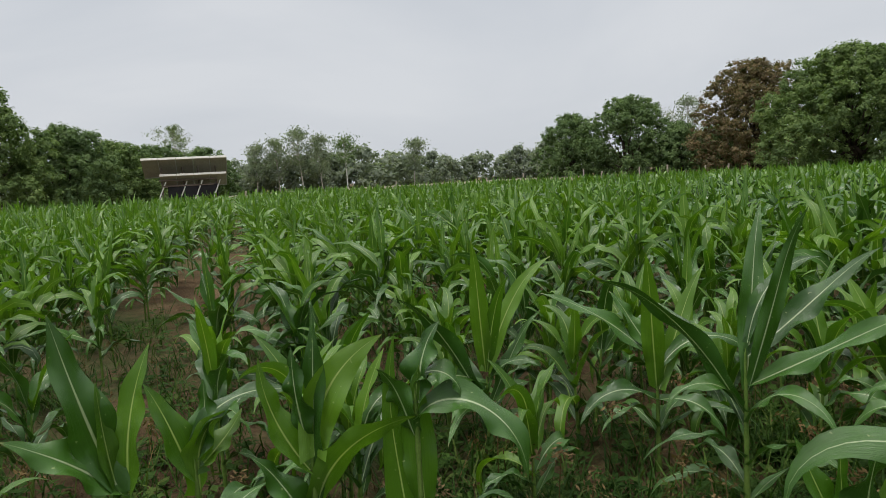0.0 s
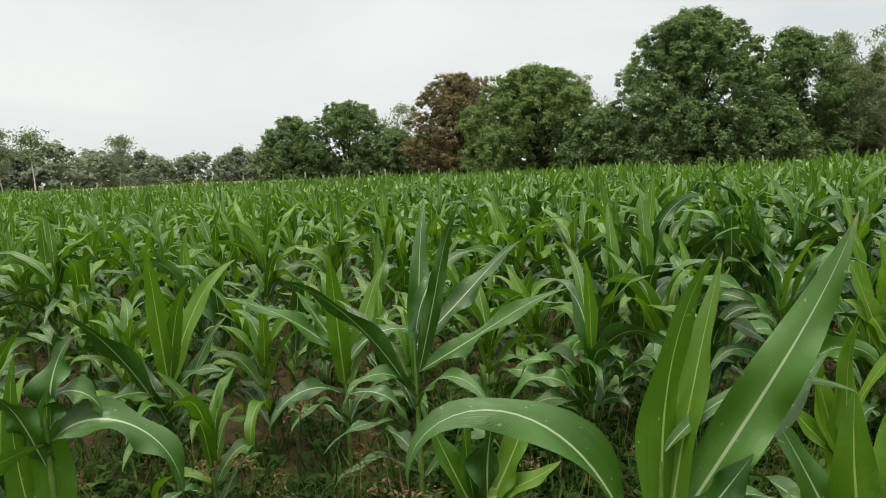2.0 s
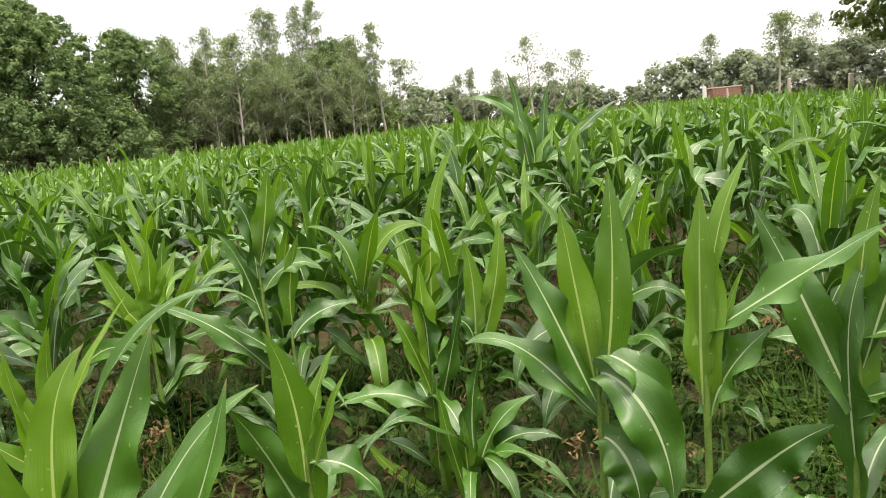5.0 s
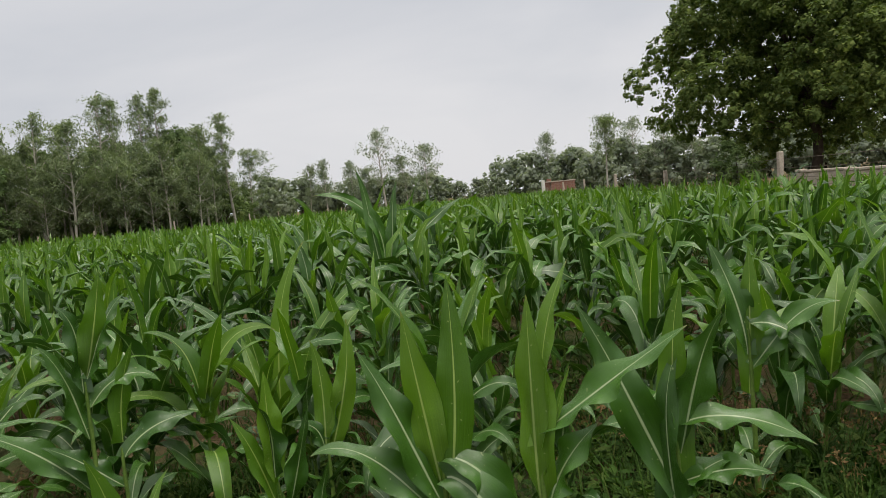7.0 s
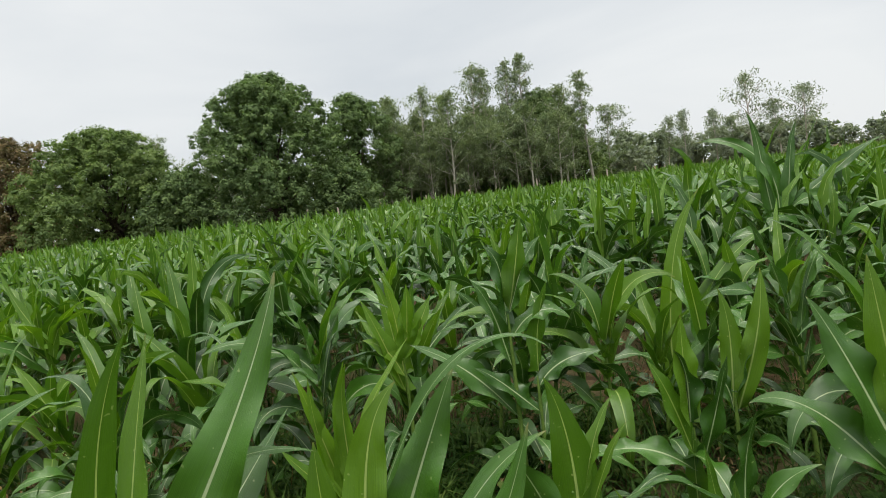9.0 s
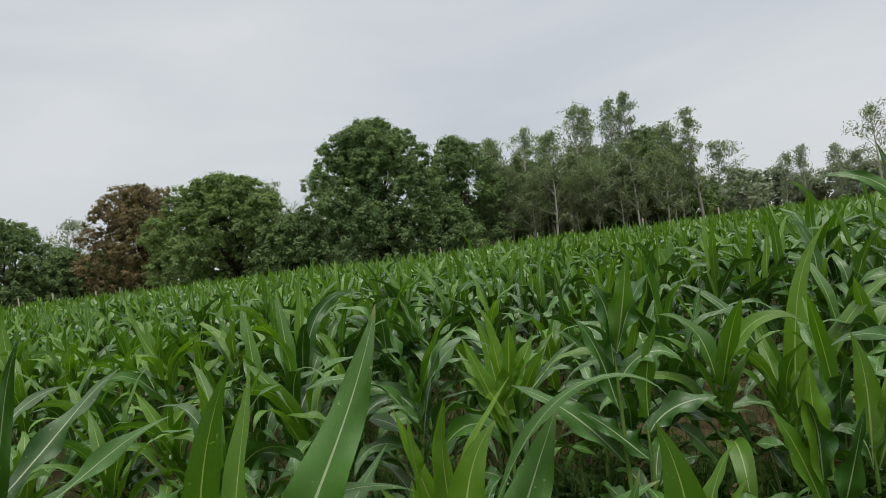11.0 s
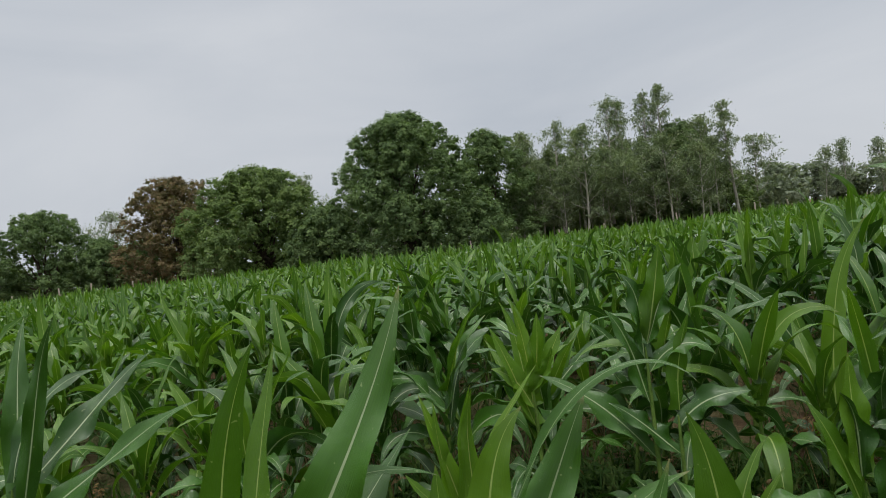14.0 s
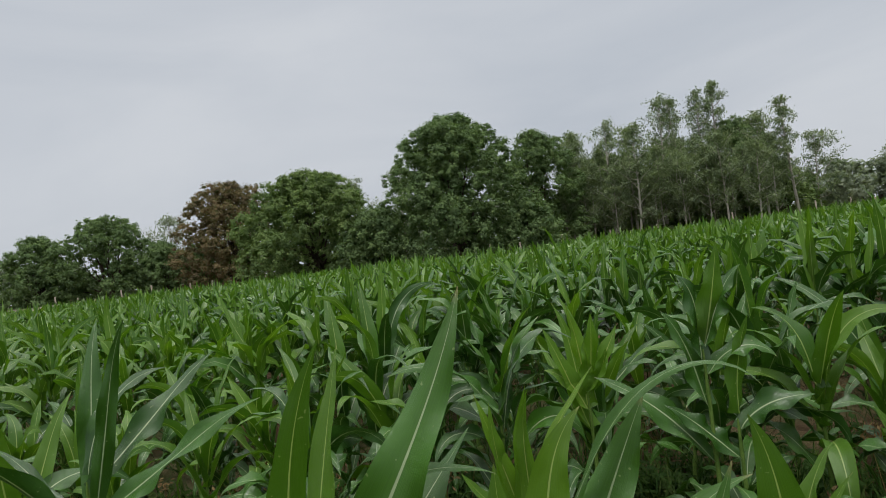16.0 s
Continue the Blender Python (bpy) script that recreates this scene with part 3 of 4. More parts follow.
hero(6.446, 0.712, [
    (0.71, 352, 1.08, 0.11, 80, 88, 89, 0, 1.2, 20),
    (0.96, 352, 0.95, 0.115, 96, -8, 71, 0, 1.2, 0),
    (0.76, 172, 0.9, 0.11, 80, 88, -71, 0, 1.2, 20),
    (0.96, 163, 0.87, 0.111, 36, 40, -48, 0, 1.2, 20),
    (0.82, 6, 0.58, 0.115, 76, 4, 38, 0, 1.2, 0),
    (0.81, 185, 0.67, 0.115, 88, -80, -45, 0, 1.2, 0),
    (0.62, 338, 0.59, 0.115, 76, -68, 43, 0, 1.2, 0),
    (0.62, 172, 0.66, 0.115, 60, -86, -42, 0, 1.2, 0),
])
hero(1.227, 1.247, [
    (0.61, 138, 0.7, 0.098, 93, 61, 47, 1, 2.0, 0),
    (0.65, 103, 0.64, 0.079, 84, 75, -25, 1, 0.6, 0),
    (0.69, 123, 0.75, 0.11, 59, 73, -73, 0, 3.5, 0),
    (0.68, 103, 0.54, 0.101, 45, 44, -16, 0, 0.6, 0),
    (0.56, 293, 0.84, 0.106, 71, -92, 38, 0, 2.4, 10),
    (0.88, 113, 0.45, 0.04, 53, -30, -31, 0, 1.1, 0),
    (0.65, 143, 0.3, 0.096, 55, 59, -49, 0, 0.6, 0),
    (0.7, 133, 0.33, 0.073, 28, 11, -25, 0, 0.6, 0),
])
hero(1.691, 1.091, [
    (0.48, 292, 0.47, 0.106, 68, 92, -64, 1, 0.6, 0),
    (0.62, 142, 0.44, 0.098, 84, 42, -85, 1, 3.5, 1),
    (0.5, 142, 0.6, 0.128, 67, 64, -76, 0, 3.5, 0),
    (0.43, 322, 0.5, 0.106, 66, 56, 47, 0, 3.5, 1),
    (0.33, 142, 0.71, 0.106, 62, 17, -37, 0, 3.5, 1),
    (0.34, 167, 0.75, 0.106, 30, 75, -64, 0, 0.6, 3),
    (0.42, 172, 0.51, 0.092, 80, -92, -49, 0, 2.4, 13),
    (0.68, 152, 0.7, 0.032, 64, -53, -28, 0, 3.6, 5),
])
hero(2.156, 0.771, [
    (0.45, 310, 0.54, 0.118, 92, 65, -61, 1, 2.6, 0),
    (0.59, 160, 0.29, 0.038, 69, 52, -40, 1, 3.5, 0),
    (0.67, 140, 0.26, 0.053, 73, 45, -25, 1, 3.5, 0),
    (0.45, 320, 0.41, 0.106, 70, 53, -58, 0, 3.5, 0),
    (0.62, 160, 0.23, 0.087, 28, -68, -25, 0, 0.5, 0),
    (0.41, 320, 0.18, 0.078, 75, -45, 20, 0, 0.6, 0),
])
hero(2.47, 0.065, [
    (0.73, 336, 0.48, 0.098, 82, 83, -58, 1, 3.5, 0),
    (0.69, 196, 0.6, 0.103, 75, 92, 71, 1, 0.6, 0),
    (0.67, 356, 0.48, 0.106, 69, 59, 50, 0, 3.5, 0),
    (0.63, 356, 0.43, 0.095, 50, -34, 32, 0, 3.5, 0),
    (0.75, 211, 0.4, 0.143, 28, -91, -52, 0, 0.4, 0),
    (0.57, 216, 0.22, 0.13, 28, -92, -46, 0, 0.4, 0),
    (0.8, 191, 0.38, 0.106, 28, -92, -43, 0, 0.4, 0),
])
hero(2.152, -0.174, [
    (0.78, 345, 0.46, 0.098, 89, 92, -37, 1, 0.6, 0),
    (0.91, 155, 0.41, 0.065, 90, 56, -16, 1, 1.5, 0),
    (0.94, 195, 0.38, 0.074, 37, 34, -40, 0, 3.5, 1),
    (0.76, 195, 0.24, 0.088, 88, 43, -46, 0, 0.6, 0),
    (0.85, 185, 0.24, 0.032, 82, 69, -34, 1, 0.6, 0),
    (0.56, 205, 0.32, 0.11, 49, 33, -82, 0, 3.5, 0),
])
hero(2.093, 1.45, [
    (0.56, 319, 0.45, 0.057, 76, 73, 44, 2, 3.5, 0),
    (0.55, 159, 0.45, 0.062, 93, 68, 29, 2, 3.5, 0),
    (0.69, 139, 0.41, 0.033, 77, 49, -40, 2, 0.6, 0),
    (0.58, 309, 0.27, 0.058, 42, 56, 41, 2, 0.9, 0),
    (0.32, 143, 0.69, 0.083, 94, 73, 38, 2, 3.5, 4),
    (0.57, 313, 0.41, 0.072, 59, 92, 44, 2, 0.6, 1),
])
hero(3.094, 1.949, [
    (0.56, 322, 0.48, 0.094, 74, 66, 44, 2, 2.0, 0),
    (0.66, 312, 0.44, 0.093, 91, 76, -40, 2, 1.4, 0),
    (0.69, 162, 0.37, 0.093, 82, 87, 32, 2, 3.5, 0),
    (0.72, 142, 0.31, 0.093, 61, 66, -43, 2, 3.5, 0),
    (0.64, 322, 0.26, 0.094, 70, 12, 41, 2, 1.7, 0),
    (0.7, 152, 0.22, 0.079, 58, 80, 47, 2, 1.7, 0),
])
hero(2.586, -0.579, [
    (0.6, 15, 0.59, 0.121, 68, 60, 80, 0, 3.5, 0),
    (0.71, 205, 0.42, 0.106, 77, 56, 53, 0, 3.4, 0),
    (0.55, 215, 0.66, 0.098, 93, 73, 71, 1, 2.4, 0),
    (0.79, 195, 0.36, 0.082, 37, -35, -34, 0, 0.6, 0),
    (0.57, 205, 0.23, 0.09, 92, 16, -37, 0, 0.6, 0),
    (0.63, 215, 0.25, 0.082, 29, -11, -34, 0, 1.9, 0),
    (0.3, 165, 0.75, 0.095, 96, 66, -22, 0, 3.5, 12),
])
hero(3.412, -1.103, [
    (0.75, 21, 0.48, 0.106, 92, 65, 62, 0, 0.6, 0),
    (0.87, 211, 0.22, 0.1, 31, -55, -37, 0, 0.6, 0),
    (0.59, 11, 0.59, 0.103, 93, 92, -79, 1, 3.5, 2),
    (0.7, 201, 0.42, 0.106, 55, -11, -49, 0, 3.2, 0),
])
hero(2.961, 0.675, [
    (0.09, 312, 0.47, 0.098, 88, 92, -25, 1, 0.6, 0),
    (0.47, 342, 0.36, 0.084, 75, 58, 44, 1, 2.3, 0),
    (0.58, 312, 0.27, 0.089, 92, 42, -22, 0, 3.5, 1),
    (0.4, 182, 0.43, 0.078, 71, 76, 38, 0, 0.6, 1),
    (0.05, 342, 0.42, 0.054, 28, 66, 29, 1, 0.9, 2),
    (0.41, 342, 0.36, 0.092, 42, -27, 29, 0, 1.1, 0),
    (0.58, 2, 0.37, 0.098, 89, 92, 41, 1, 2.0, 0),
])
hero(2.751, 0.503, [
    (0.14, 315, 0.33, 0.086, 82, 92, -22, 1, 0.6, 0),
    (0.29, 175, 0.4, 0.073, 92, 69, 44, 0, 1.4, 0),
    (0.24, 175, 0.37, 0.092, 67, -34, -28, 0, 1.4, 0),
    (0.24, 165, 0.37, 0.085, 74, 12, -34, 0, 1.8, 0),
    (0.13, 345, 0.46, 0.067, 71, 85, 44, 1, 0.6, 2),
])
hero(3.542, 0.638, [
    (0.42, 336, 0.51, 0.098, 93, 71, -64, 1, 3.1, 0),
    (0.49, 166, 0.35, 0.075, 76, 4, -43, 0, 3.5, 1),
    (0.42, 186, 0.6, 0.103, 71, 90, 74, 1, 1.8, 0),
    (0.41, 336, 0.24, 0.086, 85, -48, 50, 0, 2.6, 0),
])
hero(3.186, 1.446, [
    (0.68, 329, 0.41, 0.101, 79, 49, 47, 0, 2.8, 0),
    (0.92, 169, 0.4, 0.098, 73, 80, 47, 1, 0.6, 0),
    (0.91, 149, 0.35, 0.1, 70, 34, -46, 0, 3.5, 0),
    (0.46, 329, 0.56, 0.106, 55, 22, 38, 0, 1.3, 0),
    (0.86, 329, 0.36, 0.106, 92, 37, 50, 0, 3.5, 0),
    (0.8, 149, 0.31, 0.087, 57, -60, -40, 0, 1.5, 0),
])
hero(3.233, 1.365, [
    (0.59, 151, 0.31, 0.106, 70, -3, -43, 0, 0.6, 0),
    (0.65, 151, 0.39, 0.087, 92, 68, 53, 1, 0.9, 0),
    (0.48, 321, 0.34, 0.089, 46, 28, 44, 0, 3.3, 0),
])
hero(1.02, 1.625, [
    (0.62, 139, 0.27, 0.095, 92, 73, 23, 0, 1.2, 0),
    (0.58, 289, 0.32, 0.048, 72, 92, 47, 1, 0.6, 0),
    (0.58, 289, 0.31, 0.077, 64, 69, 38, 1, 0.6, 1),
    (0.62, 109, 0.28, 0.086, 63, 76, -37, 1, 2.3, 0),
    (0.64, 129, 0.21, 0.057, 28, 43, -34, 1, 2.8, 0),
])
hero(-0.619, 1.853, [
    (0.76, 246, 0.46, 0.106, 71, 79, 62, 0, 0.6, 0),
    (0.75, 66, 0.37, 0.094, 92, 65, -46, 1, 1.0, 0),
    (0.76, 231, 0.3, 0.093, 55, 31, 41, 0, 0.7, 0),
    (0.74, 246, 0.3, 0.052, 77, 89, 47, 1, 0.6, 0),
])
hero(-0.586, 2.243, [
    (0.61, 251, 0.32, 0.098, 73, 60, 50, 1, 3.5, 0),
    (0.55, 81, 0.3, 0.096, 92, 4, 47, 1, 2.3, 0),
    (0.63, 51, 0.21, 0.082, 37, 59, -22, 1, 2.0, 0),
    (0.71, 71, 0.38, 0.065, 92, -26, -34, 0, 0.6, 0),
    (0.66, 51, 0.24, 0.088, 64, 92, -28, 0, 0.6, 0),
])
hero(-0.223, 2.13, [
    (0.74, 80, 0.41, 0.114, 92, 23, -79, 1, 1.0, 0),
    (0.79, 250, 0.27, 0.078, 72, 92, -43, 0, 0.6, 0),
    (0.59, 105, 0.43, 0.094, 92, 13, 53, 1, 0.6, 0),
    (0.55, 260, 0.63, 0.081, 94, 92, -49, 0, 3.5, 0),
    (0.52, 250, 0.3, 0.093, 64, 38, 44, 0, 3.5, 0),
    (0.7, 260, 0.36, 0.095, 58, 91, 41, 1, 1.5, 0),
])
hero(0.075, 2.108, [
    (0.52, 119, 0.41, 0.101, 93, 75, 59, 1, 3.5, 0),
    (0.78, 104, 0.45, 0.106, 75, -91, -34, 0, 0.6, 0),
    (0.88, 99, 0.19, 0.065, 92, -92, -31, 0, 0.6, 1),
    (0.08, 89, 0.95, 0.098, 97, 92, 59, 1, 3.5, 17),
    (0.82, 89, 0.24, 0.096, 88, 49, -46, 0, 1.7, 0),
    (0.73, 249, 0.23, 0.077, 73, 35, -40, 0, 3.5, 0),
])

models = [maize_plant(rng, h, n, p) for h, n, p in ((0.9, 11, 2), (0.98, 12, 2), (1.04, 12, 2), (1.08, 13, 2), (0.94, 11, 7), (1.12, 13, 1), (1.02, 11, 2), (1.06, 12, 1), (0.84, 10, 3), (1.16, 13, 2))]


def plant_near():
    x, y = row_places(rng, 0.0, NEAR, 0.25, 0.95)
    order = np.argsort(np.hypot(x - EYE_X, y - EYE_Y))
    spare = list(models)
    for i in order:
        px, py = float(x[i]), float(y[i])
        b = math.degrees(math.atan2(px - EYE_X, py - EYE_Y))
        if free_of_heroes(px, py) and abs(b) < 165 and (b < 32 or rng.random() < 0.78):
            z, size = float(hills(np.array(px), np.array(py))), rng.uniform(0.88, 1.1) * (0.86 if b < 30 else 1.0)
            m = pose(px, py, z, rng.normal(0, 3), rng.normal(0, 3), rng.uniform(0, 360)) @ Matrix.Diagonal((size, size, size, 1))
            if spare:
                spare.pop().matrix_basis = m
            else:
                src = models[int(rng.integers(len(models)))] if b > 30 or rng.random() < 0.4 else models[4]
                ob = copy_thing(src, Matrix.Identity(4))
                ob.matrix_basis = m


plant_near()
crop(rng, *row_places(rng, NEAR, 15, 0.25), 11, 6, 2, "maize_crop", "dense green maize crop in rows around the near plants")
crop(rng, *row_places(rng, 15, 32, 0.28), 7, 4, 1, "maize_crop", "dense green maize crop further out in the field", 1.15)
crop(rng, *row_places(rng, 32, 82, 0.5, 0.75), 5, 4, 1, "maize_crop", "distant green maize crop up to the field's edge", 2.0, False)


# ---- trees ----
def leaf_cards(rng, centres, out, per, spread, length, width, droop):
    """Small leaf blades in tufts round the centres, as corners and faces."""
    n = len(centres)
    c = np.repeat(centres, per, 0) + rng.normal(0, 1, (n * per, 3)) * spread * np.array([1, 1, 0.72])
    o = np.repeat(out, per, 0)
    face = o * 0.75 + np.array([0, 0, 0.55]) + rng.normal(0, 0.34, (n * per, 3))
    face /= np.linalg.norm(face, axis=1, keepdims=True) + 1e-9
    d = rng.normal(0, 0.8, (n * per, 3)) + np.array([0, 0, -droop])
    d -= face * np.sum(d * face, 1, keepdims=True)
    d /= np.linalg.norm(d, axis=1, keepdims=True) + 1e-9
    side = np.cross(d, face)
    k = rng.uniform(0.7, 1.35, (n * per, 1))
    a, b = c - d * length * k * 0.5, c + d * length * k * 0.5
    m = c + np.cross(side, d) * 0.06 * length
    l, r = m - side * width * k * 0.5, m + side * width * k * 0.5
    v = np.stack([a, l, b, r], 1).reshape(-1, 3)
    return v, np.arange(len(v)).reshape(-1, 4)


def tufts_of(rng, centres, out, radius, per, leaf, sides=4):
    """Tufts of foliage: a crumpled core, open below, and small leaves all over its outside."""
    n = len(centres)
    axis = out * 0.8 + np.array([0, 0, 0.6]) + rng.normal(0, 0.25, (n, 3))
    axis /= np.linalg.norm(axis, axis=1, keepdims=True)
    a = np.cross(axis, rng.normal(0, 1, (n, 3)))
    a /= np.linalg.norm(a, axis=1, keepdims=True)
    b = np.cross(axis, a)
    size = radius * rng.uniform(0.6, 1.3, n)
    rows = [centres[:, None] + axis[:, None] * (size * 0.4)[:, None, None]]
    for lat in (0.8, 1.7):
        th = np.linspace(0, 2 * np.pi, sides, endpoint=False)[None] + rng.uniform(0, 1.0, (n, 1))
        rr = size[:, None] * rng.uniform(0.35, 0.75, (n, sides))
        rows.append(centres[:, None] + (rr * np.sin(lat))[..., None] * (np.cos(th)[..., None] * a[:, None] + np.sin(th)[..., None] * b[:, None]) + (rr * 0.7 * np.cos(lat))[..., None] * axis[:, None])
    v = np.concatenate(rows, 1)
    j = np.arange(sides)
    k = (j + 1) % sides
    q = np.concatenate([np.stack([0 * j, 1 + j, 1 + k], -1), np.stack([1 + j, 1 + sides + j, 1 + sides + k], -1), np.stack([1 + j, 1 + sides + k, 1 + k], -1)])
    core = v.reshape(-1, 3), (q[None] + (np.arange(n) * (1 + 2 * sides))[:, None, None]).reshape(-1, 3)
    m = n * per
    ax = np.repeat(axis, per, 0)
    d = rng.normal(0, 1, (m, 3))
    d /= np.linalg.norm(d, axis=1, keepdims=True)
    d += ax * 0.65
    d /= np.linalg.norm(d, axis=1, keepdims=True)
    c = np.repeat(centres, per, 0) + d * (np.repeat(size, per) * rng.uniform(0.35, 1.35, m))[:, None] * np.array([1, 1, 0.85])
    face = d * 0.8 + np.array([0, 0, 0.35]) + rng.normal(0, 0.24, (m, 3))
    face /= np.linalg.norm(face, axis=1, keepdims=True)
    way = rng.normal(0, 0.8, (m, 3)) + np.array([0, 0, -0.5])
    way -= face * np.sum(way * face, 1, keepdims=True)
    way /= np.linalg.norm(way, axis=1, keepdims=True) + 1e-9
    side = np.cross(way, face)
    s = rng.uniform(0.65, 1.4, (m, 1))
    lv = np.stack([c - way * leaf[0] * s / 2, c - side * leaf[1] * s * 0.6 + way * leaf[0] * s * 0.3, c + side * leaf[1] * s * 0.6 + way * leaf[0] * s * 0.4 + face * 0.02], 1).reshape(-1, 3)
    return joined([core, (lv, np.arange(len(lv)).reshape(-1, 3))])


def limb(rng, a, b, r0, r1, sag=0.12, n=6):
    a, b = np.asarray(a, float), np.asarray(b, float)
    f = np.linspace(0, 1, n)[:, None]
    side = rng.normal(0, 1, 3) * sag * np.linalg.norm(b - a)
    p = a + (b - a) * f + side * np.sin(np.pi * f) + rng.normal(0, 0.012, (n, 3)) * np.linalg.norm(b - a)
    p[0], p[-1] = a, b
    return p, np.linspace(r0, r1, n)


def broad_tree(seed, height, width, clear=0.14, lobes=60, tufts=620, per=32, leaf=(0.17, 0.11), mat=None, spread=0.32, name="tree", label="", group="", stems=1, girth=0.035, split=0.24, boughs=True):
    """A spreading tree: a trunk that forks into limbs, and a crown of tufts set on many bulging lobes."""
    r = np.random.default_rng(seed)
    t = thing(name, label, "tree", group)
    crown_base, ch = height * clear, height * (1 - clear)
    wood = []
    fork = np.array([r.normal(0, 0.1), r.normal(0, 0.1), max(1.0, height * split)])
    trunk_r = girth * height
    for k in range(stems):
        foot = np.array([0.5 * k * math.cos(2.4 * k), 0.5 * k * math.sin(2.4 * k), -0.15])
        p, rad = limb(r, foot, fork, trunk_r, trunk_r * 0.75, 0.04)
        rad[0] *= 1.35
        wood.append(tube_arrays(p, rad, 9))
    cs, os_, hearts = [], [], []
    for k in range(lobes):
        f = (k + 0.5) / lobes
        zf = f ** 0.85
        ringr = math.sqrt(max(0.02, 1 - max(0, (zf - 0.22) / 0.80) ** 2)) * (0.92 + 0.08 * min(1, zf / 0.2))
        a = 2.399 * k + r.normal(0, 0.3)
        lr = width * 0.5 * r.uniform(0.20, 0.33) * (1.1 - 0.3 * zf)
        rr = max(0, width * 0.56 * ringr - lr * 0.8) * (r.uniform(0.80, 1.05) if k % 3 else r.uniform(0.25, 0.55))
        c = np.array([rr * math.cos(a), rr * math.sin(a), crown_base + ch * zf * 0.97 - lr * 0.35 * zf])
        c[2] = min(max(c[2], crown_base + lr * 0.35), height - lr * 0.8)
        n = int(2.2 * tufts / lobes)
        d = r.normal(0, 1, (n, 3))
        d[:, 2] += 0.25
        d /= np.linalg.norm(d, axis=1, keepdims=True)
        cs.append(c + d * lr * r.uniform(0.72, 1.08, (n, 1)) * np.array([1, 1, 0.85]))
        os_.append(d)
        hearts.append((*c, lr))
        if boughs and k % 3 == 0:
            mid = fork + (c - fork) * 0.5 + np.array([0, 0, -0.06 * height])
            p, rad = limb(r, fork, mid, trunk_r * 0.5, trunk_r * 0.28, 0.08)
            wood.append(tube_arrays(p, rad, 6))
            p, rad = limb(r, mid, c, trunk_r * 0.28, trunk_r * 0.07, 0.08)
            wood.append(tube_arrays(p, rad, 5))
    child("trunk", mesh_of("trunk", *joined(wood), BARK), t)
    cs, os_ = np.concatenate(cs), np.concatenate(os_)
    hearts = np.array(hearts)
    away = hearts[:, :3] - np.array([0, 0, crown_base + 0.4 * ch])
    away /= np.linalg.norm(away, axis=1, keepdims=True)
    # dense twiggy heart of each bough, and the leafy tufts round it
    crown = joined([tufts_of(r, hearts[:, :3], away, 0.15 * hearts[:, 3], 24 if boughs else 6, leaf, 6), tufts_of(r, cs, os_, spread, per, leaf)])
    child("crown", mesh_of("crown", *crown, mat or MANGO), t)
    return t


def gum_tree(seed, height, width, bare=0.42, tufts=170, per=13, leaf=(0.28, 0.075), mat=None, name="eucalyptus_tree", label="", group="", bark=None, trunk=0.0125, spread=0.42):
    """A tall thin tree: a pale straight stem, upswept twigs and loose hanging tufts."""
    r = np.random.default_rng(seed)
    t = thing(name, label, "tree", group)
    lean = r.normal(0, 0.035, 2) * height
    axis = lambda f: np.array([lean[0] * f + 0.012 * height * math.sin(5 * f + seed), lean[1] * f, height * f - 0.15 * (1 - f)])
    fs = np.linspace(0, 0.97, 14)
    wood = [tube_arrays([axis(f) for f in fs], trunk * height * (1.1 - fs), 7)]
    cs, os_ = [], []
    boughs = 27
    for k in range(boughs):
        f0 = bare + (0.95 - bare) * (k / boughs) ** 0.9
        a = 2.399 * k + r.normal(0, 0.5)
        shape = math.sin(math.pi * min(1, 0.22 + 0.74 * (k + 0.5) / boughs)) * (r.uniform(0.35, 0.7) if r.random() < 0.45 else r.uniform(0.8, 1.25))
        reach = width * 0.5 * shape
        tip = axis(f0) + np.array([reach * math.cos(a), reach * math.sin(a), reach * r.uniform(0.5, 1.2)])
        tip[2] = min(tip[2], height)
        p, rad = limb(r, axis(f0), tip, trunk * height * 0.30, trunk * height * 0.07, 0.1)
        wood.append(tube_arrays(p, rad, 5))
        n = max(3, int(tufts / boughs))
        g = r.uniform(0.45, 1.08, (n, 1))
        base = axis(f0)
        pts = base + (tip - base) * g + r.normal(0, 1, (n, 3)) * np.array([0.13, 0.13, 0.11]) * max(0.6, reach)
        cs.append(pts)
        d = r.normal(0, 1, (n, 3))
        os_.append(d / np.linalg.norm(d, axis=1, keepdims=True))
    child("trunk", mesh_of("trunk", *joined(wood), bark or PALE_BARK), t)
    v, q = leaf_cards(r, np.concatenate(cs), np.concatenate(os_), per, spread, leaf[0], leaf[1], 0.95)
    child("crown", mesh_of("crown", v, q, mat or GUM, smooth=False), t)
    return t


def at_spot(t, bearing, distance, z=0.0, turn=0.0):
    x, y = spot(bearing, distance)
    t.matrix_basis = pose(x, y, z, 0, 0, turn)
    return t


def tall(el, d):
    return EYE_Z + d * math.tan(radians(el))


def wide(half, d):
    return 2 * d * math.tan(radians(half))


